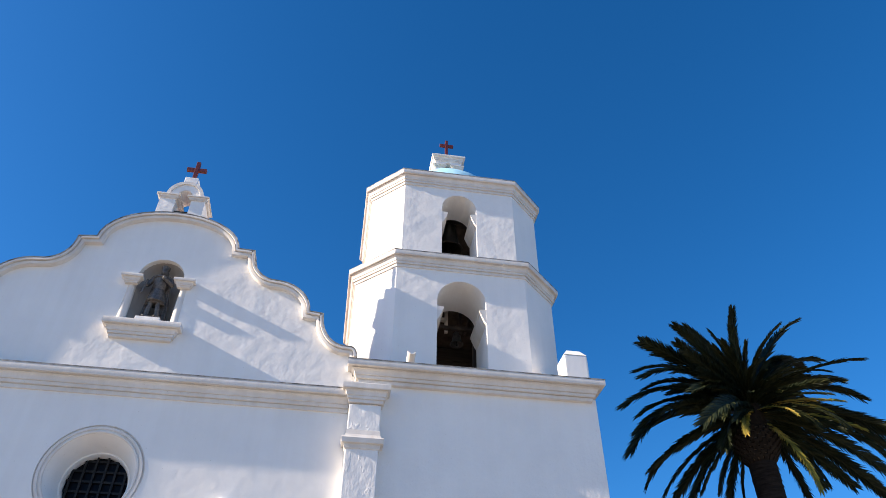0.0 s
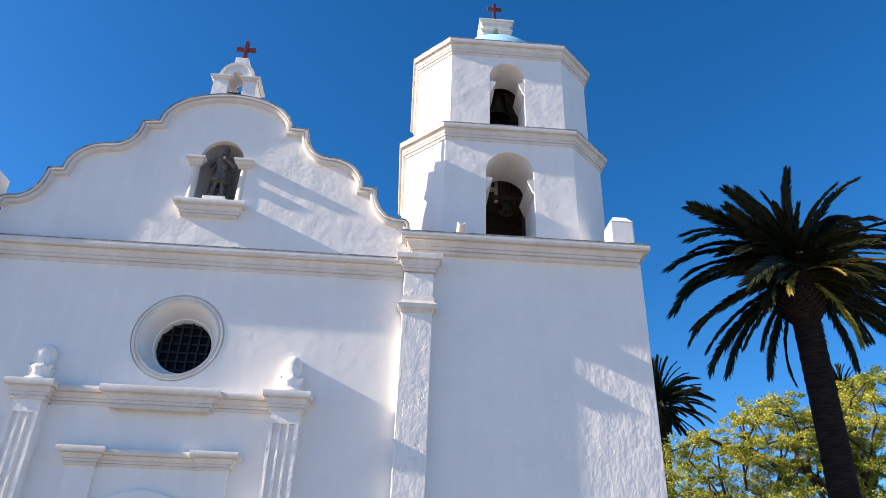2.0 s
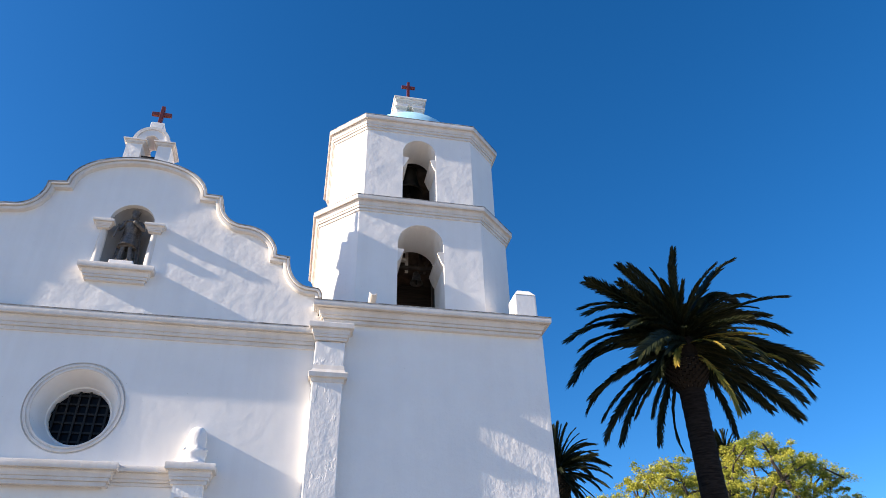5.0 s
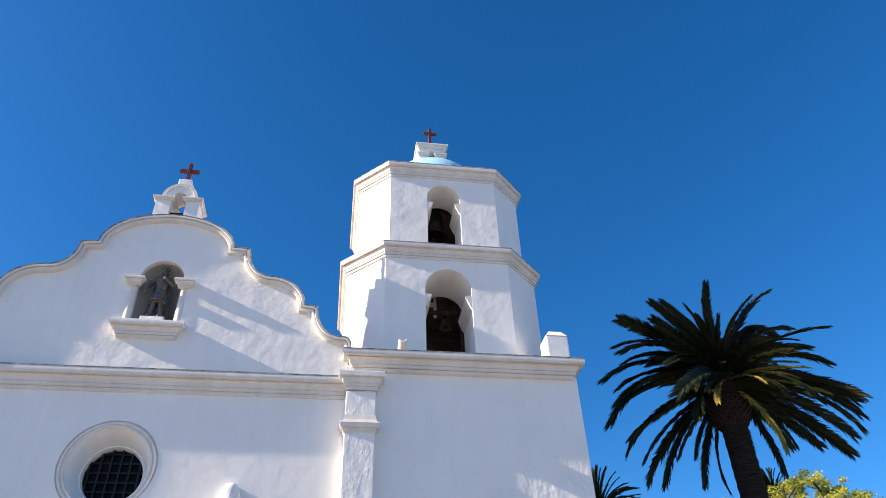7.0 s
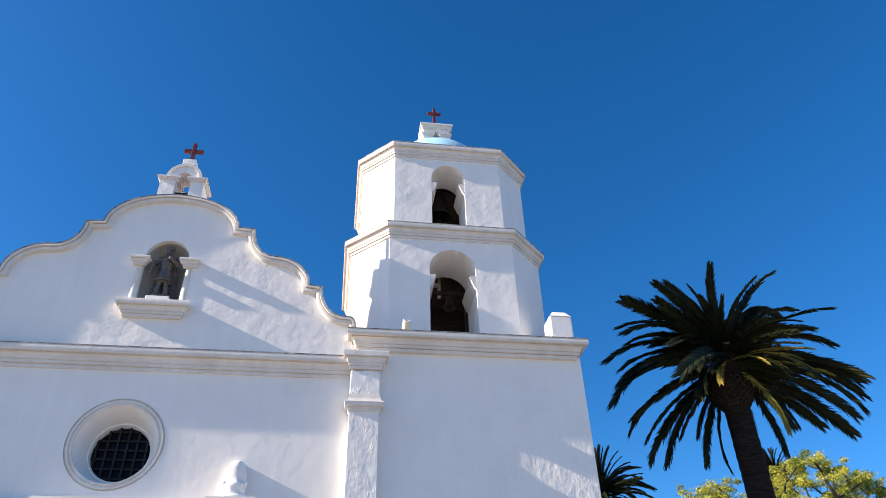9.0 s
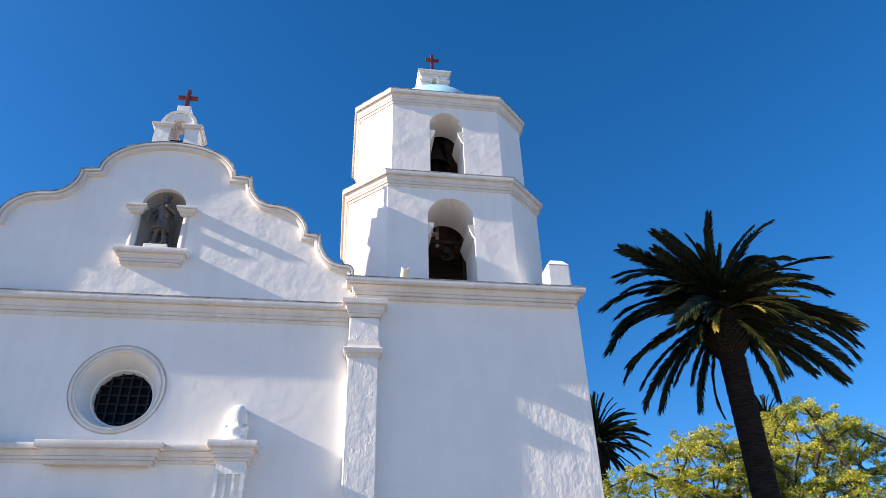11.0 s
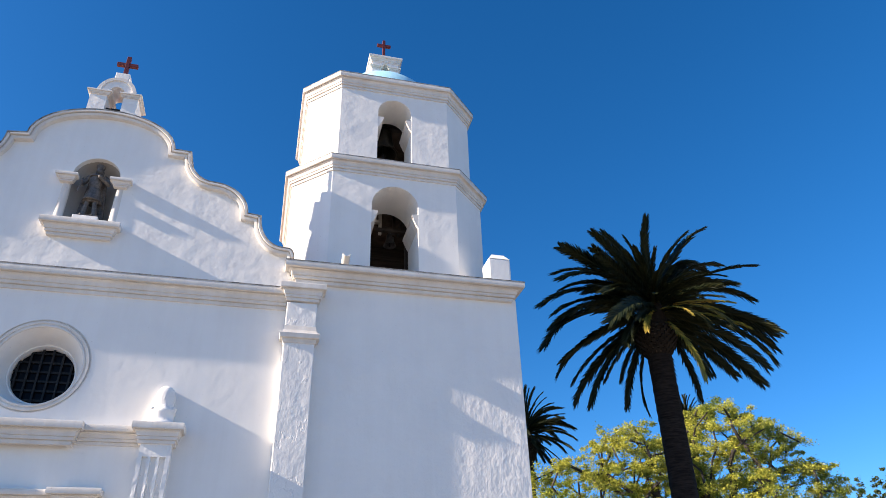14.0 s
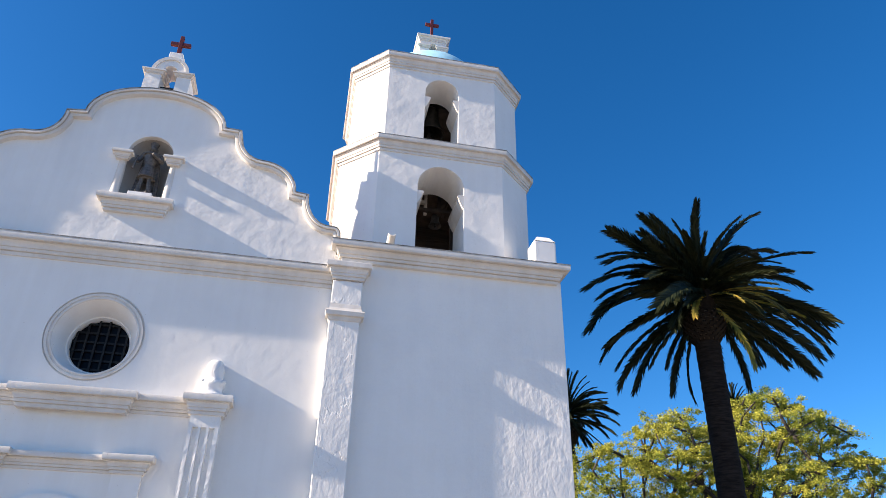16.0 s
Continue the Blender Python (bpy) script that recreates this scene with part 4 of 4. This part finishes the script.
def palm(foot, crown, r_foot, r_top, reach, count, seed, label, leaves, lit_old=()):
    rng = random.Random(seed)
    foot, crown = Vector(foot), Vector(crown)
    tree = thing("palm_tree", label, "palm tree", foot, "palms beside the church")
    bm = bmesh.new()
    pts, radii = [], []
    n = 60
    for i in range(n + 1):
        s = i / n
        pts.append(foot.lerp(crown, s) + Vector((math.sin(s * 3.0) * 0.06, 0, 0)))
        radii.append((r_foot + (r_top - r_foot) * s) * (1 + 0.035 * (i % 2) + rng.uniform(-0.015, 0.015)))
    tube(bm, pts, radii, 22)
    part("trunk", bm, M_BARK, tree, "dark ringed trunk", 60)
    # boss of cut leaf bases below the leaves
    boss = part("leaf_base_boss", bmesh.new(), M_BOSS, tree)
    bm = bmesh.new()
    hb = 0.92 * r_top / 0.385
    lathe(bm, [(r_top * 0.9, -0.1)] + [(r_top * (1.02 + 0.62 * math.sin(math.pi * min(1, i / 8 * 0.72))), hb * i / 8) for i in range(9)] + [(0.05, hb)], crown, 24)
    part("core", bm, M_BOSS, boss)
    bm = bmesh.new()
    lathe(bm, [(r_top * 1.4, hb * 0.95), (r_top * 1.25, hb * 1.4), (r_top * 1.1, hb * 1.9), (r_top * 0.6, hb * 2.3), (0.05, hb * 2.5)], crown, 24)
    part("leaf_sheath", bm, M_STUB, boss)
    bm = bmesh.new()
    for row in range(9):
        z = hb * (row + 0.3) / 9
        rr = r_top * (1.02 + 0.62 * math.sin(math.pi * min(1, (row + 0.3) / 9 * 0.72)))
        for k in range(18):
            a = 2 * math.pi * (k + 0.5 * (row % 2)) / 18
            m4 = Matrix.Translation(crown + Vector((rr * math.cos(a), rr * math.sin(a), z))) @ Euler((0, -0.9, a)).to_matrix().to_4x4() @ Matrix.Diagonal((0.16 * r_top / 0.5, 0.085 * r_top / 0.5, 0.055, 1))
            bmesh.ops.create_cube(bm, size=1.6, matrix=m4)
    tagged(part("leaf_stub", bm, M_STUB, boss, "", None), kind="stuff")
    heart = crown + Vector((0.18 * reach / 4.3, 0, hb * 2.46))
    away = (heart - Vector((0, -17, 1.6))).normalized()         # from the forecourt towards the crown
    across = Vector((1, 0, 0))

    def hang(mesh, tip, twist, label=""):
        """One leaf whose tip ends at that offset from the heart."""
        end = mesh.vertices[3 * 2 * 24 - 1].co
        low = Vector((0, 0, 0.95 * max(0.0, 0.5 - tip.normalized().z) / 1.5 * hb))
        tip = tip + low
        e = Euler((twist, 0, 0)).to_matrix() @ end * (tip.length / end.length)
        el = math.asin(max(-1, min(1, tip.z / math.hypot(e.x, e.z)))) - math.atan2(e.z, e.x)
        turn = math.atan2(tip.y, tip.x) - math.atan2(e.y, e.x * math.cos(el) - e.z * math.sin(el))
        ob = new("frond", mesh)
        ob.matrix_basis = Matrix.Translation(heart - foot - low + Vector((tip.x, tip.y, 0)) * 0.05) @ Euler((0, -el, turn)).to_matrix().to_4x4() @ Euler((twist, 0, 0)).to_matrix().to_4x4() @ Matrix.Scale(tip.length / end.length, 4)
        ob.parent = tree
        if label:
            tagged(ob, label)
    for clock, far in leaves:
        c = radians(clock)
        long = far * reach * 0.94
        depth = rng.uniform(-0.35, 0.25) * long
        if abs(clock) > 155:
            depth = abs(depth) + 0.15 * long
        tip = across * math.sin(c) * long + away * depth + Vector((0, 0, math.cos(c) * long))
        steep = abs(clock) < 50
        hang(FRONDS[rng.choice((0, 1)) if steep else rng.choice((1, 2)) if abs(clock) < 75 else rng.choice((2, 3, 3)) if abs(clock) < 125 else rng.choice((0, 1, 1, 2))], tip, rng.uniform(-0.5, 0.5))
    for i in range(count):
        # leaves that point towards and away from the forecourt, and the short dense middle
        c = radians(rng.choice((-1, 1)) * rng.uniform(55, 172))
        long = reach * rng.uniform(0.30, 0.78)
        depth = rng.choice((-1, 1, 1)) * rng.uniform(0.35, 0.75) * reach
        tip = across * math.sin(c) * long + away * depth + Vector((0, 0, math.cos(c) * long * 0.85 + 0.12 * reach))
        hang(FRONDS[rng.choice((1, 2, 3))], tip, rng.uniform(-0.7, 0.7))
    for i in range(count // 2):
        tip = across * rng.uniform(-0.42, 0.42) * reach + away * rng.uniform(-0.55, -0.05) * reach + Vector((0, 0, reach * rng.uniform(0.0, 0.46)))
        hang(FRONDS[rng.choice((0, 1, 2))], tip, rng.uniform(-0.6, 0.6))
    # yellow leaves, also standing in for sunlit ones by their bright colour
    for clock, far, depth in lit_old:
        c = radians(clock)
        hang(LIT_OLD_FRONDS[depth < -0.3], across * math.sin(c) * far * reach + away * depth * 1.35 * reach + Vector((0, 0, math.cos(c) * far * reach)), 0.0, "yellowing dry palm leaf with sunlit gold put into its colour")
    return tree


# clock angle of each outer leaf as seen from the forecourt, and how far it reaches
LEAVES = [(7, 0.81), (3, 0.62), (-31, 0.72), (-38, 0.72), (-15, 0.61), (40, 1.03), (34, 0.83), (-66, 0.76), (-82, 0.82), (-92, 0.78), (-101, 0.98), (-117, 1.15), (-119, 1.09), (-130, 1.24),
          (-127, 1.10), (-136, 1.21), (-141, 1.31), (-146, 1.20), (-146, 0.96), (-153, 0.93), (-159, 1.12), (-168, 1.10), (62, 0.85), (69, 1.10), (77, 0.83), (87, 0.96), (102, 1.13), (105, 1.10),
          (111, 1.16), (118, 1.09), (123, 1.06), (131, 1.16), (138, 0.94), (149, 0.80), (152, 0.79), (165, 0.99), (180, 1.04), (-106, 0.87), (100, 0.86), (-113, 0.97)]
WILD = [(i * 137.508 % 360 - 180, 0.72 + 0.3 * abs(math.sin(i * 1.7)) * (1 if abs(i * 137.508 % 360 - 180) > 60 else 0.4)) for i in range(44)]
palm((12.30, 2.5, 0), (12.56, 2.5, 10.12), 0.40, 0.385, 4.3, 64, 3, "tall dark date palm with drooping feather crown beside the tower", LEAVES,
     lit_old=((77, 0.83, -0.1), (90, 0.69, -0.3), (99, 0.57, -0.35), (116, 0.32, -0.45), (112, 0.45, -0.4), (157, 0.72, -0.35), (-163, 0.32, -0.42), (105, 0.80, -0.25)))
palm((14.6, 21.0, 0), (14.7, 21.0, 11.0), 0.36, 0.36, 3.1, 48, 8, "smaller date palm far behind the tower", WILD)
palm((31.9, 30.0, 0), (31.9, 30.0, 15.2), 0.4, 0.34, 2.4, 40, 12, "far date palm behind the leafy tree", WILD)


# ---- broadleaf trees ----
def broadleaf(foot, height, spread, seed, leaf_mat, label, leaves=26000, leaf_size=0.16, limbs=7):
    rng = random.Random(seed)
    foot = Vector(foot)
    tree = thing("tree", label, "tree", foot, "trees behind the church")
    bm = bmesh.new()
    tips = []

    def grow(p, d, r, length, depth):
        pts, radii = [p.copy()], [r]
        steps = 4
        for i in range(steps):
            d = (d + Vector((rng.gauss(0, 0.16), rng.gauss(0, 0.16), rng.gauss(0.03, 0.12)))).normalized()
            p = p + d * length / steps
            pts.append(p.copy())
            radii.append(r * (1 - 0.45 * (i + 1) / steps))
        tube(bm, pts, radii, 7 if depth < 2 else 5)
        if depth >= 3 and rng.random() < 0.66:
            tips.extend(pts[2:] if depth == 4 else pts[3:])
        if depth < 4:
            for k in range(3 if depth else limbs):
                a = rng.uniform(0, 2 * math.pi) if depth else 2 * math.pi * (k + rng.uniform(-0.2, 0.2)) / limbs
                side = Vector((math.cos(a), math.sin(a), rng.uniform(-0.05, 0.55) if depth else rng.uniform(0.12, 1.5)))
                nd = (d * (0.55 if depth else 0.1) + side.normalized()).normalized()
                q = pts[rng.choice((2, 3, 4))] if depth else pts[-1]
                nl = length * rng.uniform(0.6, 0.82) if depth else spread * rng.uniform(0.5, 0.66)
                grow(q, nd, radii[-1] * 0.72, nl, depth + 1)
    grow(foot, Vector((0.05, 0, 1)), height * 0.030, height * 0.17, 0)
    part("branch_work", bm, M_LIMB, tree, "crooked grey-brown limbs")
    vs, fs = [], []
    per = max(1, leaves // len(tips))
    for t in tips:
        sz = rng.uniform(0.18, 0.44)
        for _ in range(per):
            g = Vector((rng.gauss(0, 1), rng.gauss(0, 1), rng.gauss(0, 0.62))) * sz * 0.62
            c = t + g
            u = Vector((rng.gauss(0, 1), rng.gauss(0, 1), rng.gauss(0, 0.5))).normalized()
            w = u.orthogonal().normalized()
            w = (w * math.cos(rng.uniform(0, 6)) + u.cross(w) * math.sin(rng.uniform(0, 6))).normalized()
            L = leaf_size * rng.uniform(0.7, 1.35)
            b = len(vs)
            vs += [c - u * L * 0.5, c + w * L * 0.26, c + u * L * 0.5, c - w * L * 0.26]
            fs.append((b, b + 1, b + 2, b + 3))
    me = bpy.data.meshes.new("crown")
    me.from_pydata([tuple(v) for v in vs], [], fs)
    me.materials.append(leaf_mat)
    crown = new("crown", me)
    crown.parent = tree
    crown.matrix_parent_inverse = Matrix.Translation(foot).inverted()
    tagged(crown, kind="stuff")
    return tree


def spreading_tree(foot, fork, lobes, clumps, seed, leaf_mat, label, per=420, leaf_size=0.165):
    """A wide tree: leaf clumps fill the lobes of the crown, crooked limbs run from the fork to every clump."""
    rng = random.Random(seed)
    foot, fork = Vector(foot), Vector(fork)
    tree = thing("tree", label, "tree", foot, "trees behind the church")
    centres = []
    share = [rx * rz for c, (rx, ry, rz) in lobes]
    tries = 0
    while len(centres) < clumps and tries < 20000:
        tries += 1
        c, r = rng.choices(lobes, share)[0]
        d = Vector((rng.gauss(0, 1), rng.gauss(0, 1), rng.gauss(0.1, 1))).normalized() * rng.uniform(0.45, 1.0) ** 0.5
        p = Vector((c[0] + d.x * r[0], c[1] + d.y * r[1], c[2] + d.z * r[2]))
        if all((p - q).length > 0.92 for q in centres):
            centres.append(p)
    # limbs: nodes with a parent each, thickened by what they carry
    pts, up = [foot, foot.lerp(fork, 0.5), fork], [-1, 0, 1]

    def reach_to(goal, start):
        k = start
        n = max(1, int((goal - pts[start]).length / 0.7))
        a = pts[start]
        for i in range(1, n + 1):
            s = i / n
            wob = 0.0 if i == n else 0.16
            pts.append(a.lerp(goal, s) + Vector((rng.gauss(0, wob), rng.gauss(0, wob), rng.gauss(0, wob) - 0.5 * math.sin(math.pi * s) * min(1, n / 8))))
            up.append(k)
            k = len(pts) - 1
        return k
    for c, r in lobes:
        for _ in range(2):
            reach_to(Vector((c[0] + rng.uniform(-0.5, 0.5) * r[0], c[1] + rng.uniform(-0.5, 0.5) * r[1], c[2] + rng.uniform(-0.35, 0.4) * r[2])), 2)
    ends = []
    for p in sorted(centres, key=lambda q: (q - fork).length):
        best = min(range(2, len(pts)), key=lambda k: (pts[k] - p).length + 0.3 * (pts[k] - fork).length)
        ends.append(reach_to(p, best))
    load = [0] * len(pts)
    for e in ends:
        k = e
        while k >= 0:
            load[k] += 1
            k = up[k]
    kids = {}
    for k, u in enumerate(up):
        kids.setdefault(u, []).append(k)
    rad = [0.018 + 0.026 * math.sqrt(v) for v in load]
    bm = bmesh.new()
    todo = [(0, None)]
    while todo:
        k, base = todo.pop()
        line = [] if base is None else [base]
        while True:
            line.append(k)
            nxt = sorted(kids.get(k, []), key=lambda q: -load[q])
            if not nxt:
                break
            todo += [(q, k) for q in nxt[1:]]
            k = nxt[0]
        rs = [rad[q] for q in line]
        if base is not None:
            rs[0] = min(rs[0], rs[1] * 1.25)
        if len(line) > 1:
            tube(bm, [pts[q] for q in line], rs, 7 if rs[0] > 0.09 else 4)
    part("branch_work", bm, M_LIMB, tree, "crooked grey-brown limbs")
    vs, fs = [], []
    for t in centres:
        sz = rng.uniform(0.30, 0.54)
        bits = [(t + Vector((rng.gauss(0, sz), rng.gauss(0, sz), rng.gauss(0, sz * 0.36))), rng.uniform(0.10, 0.22)) for _ in range(8)]
        for _ in range(int(per * (sz / 0.5) ** 2)):
            o, b_r = rng.choice(bits)
            out = Vector((rng.gauss(0, 1), rng.gauss(0, 1), rng.gauss(0.25, 0.7)))
            c = o + out * b_r * 0.75
            u = Vector((rng.gauss(0, 1), rng.gauss(0, 1), rng.gauss(-0.2, 0.6))).normalized()
            w = (u.orthogonal() * rng.uniform(-1, 1) + u.cross(u.orthogonal()) * rng.uniform(-1, 1)).normalized()
            L = leaf_size * rng.uniform(0.65, 1.3)
            b = len(vs)
            vs += [c - u * L * 0.5, c + w * L * 0.27, c + u * L * 0.5, c - w * L * 0.27]
            fs.append((b, b + 1, b + 2, b + 3))
    me = bpy.data.meshes.new("crown")
    me.from_pydata([tuple(v) for v in vs], [], fs)
    me.materials.append(leaf_mat)
    crown = new("crown", me)
    crown.parent = tree
    crown.matrix_parent_inverse = Matrix.Translation(foot).inverted()
    tagged(crown, kind="stuff")
    return tree


spreading_tree((22.2, 17.0, 0), (21.9, 17.0, 3.2), [((15.3, 17.0, 8.2), (2.1, 2.6, 1.9)), ((18.7, 16.4, 9.9), (2.0, 2.4, 2.0)), ((18.4, 17.0, 6.9), (2.6, 3.0, 1.2)), ((21.5, 17.6, 9.7), (1.7, 2.4, 2.2)), ((25.0, 17.0, 11.2), (2.2, 2.8, 2.7)),
                ((24.2, 15.6, 7.8), (2.6, 2.6, 1.7)), ((28.3, 17.5, 11.6), (1.5, 2.2, 1.2)), ((28.7, 16.6, 8.8), (2.3, 3.0, 1.8)), ((26.6, 16.5, 5.2), (3.2, 3.0, 1.5))],
               320, 5, M_LEAF, "spreading tree with clumps of sunlit yellow-green leaves", 1000, 0.105)
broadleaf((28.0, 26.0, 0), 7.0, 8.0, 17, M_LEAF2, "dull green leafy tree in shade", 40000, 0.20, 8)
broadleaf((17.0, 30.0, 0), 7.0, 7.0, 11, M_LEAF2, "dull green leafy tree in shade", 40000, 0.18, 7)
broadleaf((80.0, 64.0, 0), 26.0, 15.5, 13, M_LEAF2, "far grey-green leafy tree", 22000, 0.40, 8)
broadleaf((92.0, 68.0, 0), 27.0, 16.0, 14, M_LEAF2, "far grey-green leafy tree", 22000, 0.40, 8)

# ---- low buildings beside the tower ----
side_house = thing("side_building", "low shaded white building with a moulded cornice", "building", (9.5, 12, 0))
part("wall", box_bm(5.0, 11.05, 10.0, 18, 0, 5.0, bevel=0.02), M_WALL, side_house)
bm = bmesh.new()
sweep(bm, [(5.0, 18.0), (5.0, 10.0), (11.05, 10.0), (11.05, 18.0)], cornice_profile(0.34, 0.3, 0.2), level(4.9), closed=True)
part("cornice", bm, M_TRIM, side_house, "", 35)
part("roof", box_bm(5.0, 11.05, 10.0, 18, 5.0, 5.2), M_TILE, side_house)

# scroll-topped buttress at the tower's foot and the rounded garden wall
bm = bmesh.new()
plate(bm, [(6.5, 0)] + [(6.5, 2.8)] + quarter(7.9, 2.8, 1.25, 1.0, math.pi, 1.5 * math.pi, 10) + [(8.4, 1.8), (8.4, 0)], [], flat_wall, 0.4, 0.9)
part("scroll_buttress", bm, M_WALL, tower, "low white curved buttress")
yard = thing("garden_wall", "low white garden wall with a rounded top", "garden wall", (17.4, 1.7, 0))
bm = bmesh.new()
plate(bm, [(15.45, 0)] + quarter(17.35, 2.1, 1.65, 1.35, math.pi, 0, 22) + [(23, 2.1), (23, 0)], [], flat_wall, 1.5, 1.95)
part("wall", bm, M_WALL, yard)
bm = bmesh.new()
sweep(bm, quarter(17.35, 2.1, 1.65, 1.35, math.pi, 0, 22) + [(23, 2.1)], [(-0.02, -0.5), (-0.02, 0.06), (0.07, 0.06), (0.07, -0.5)], front(1.5), side=-1)
part("coping", bm, M_TRIM, yard, "", 40)
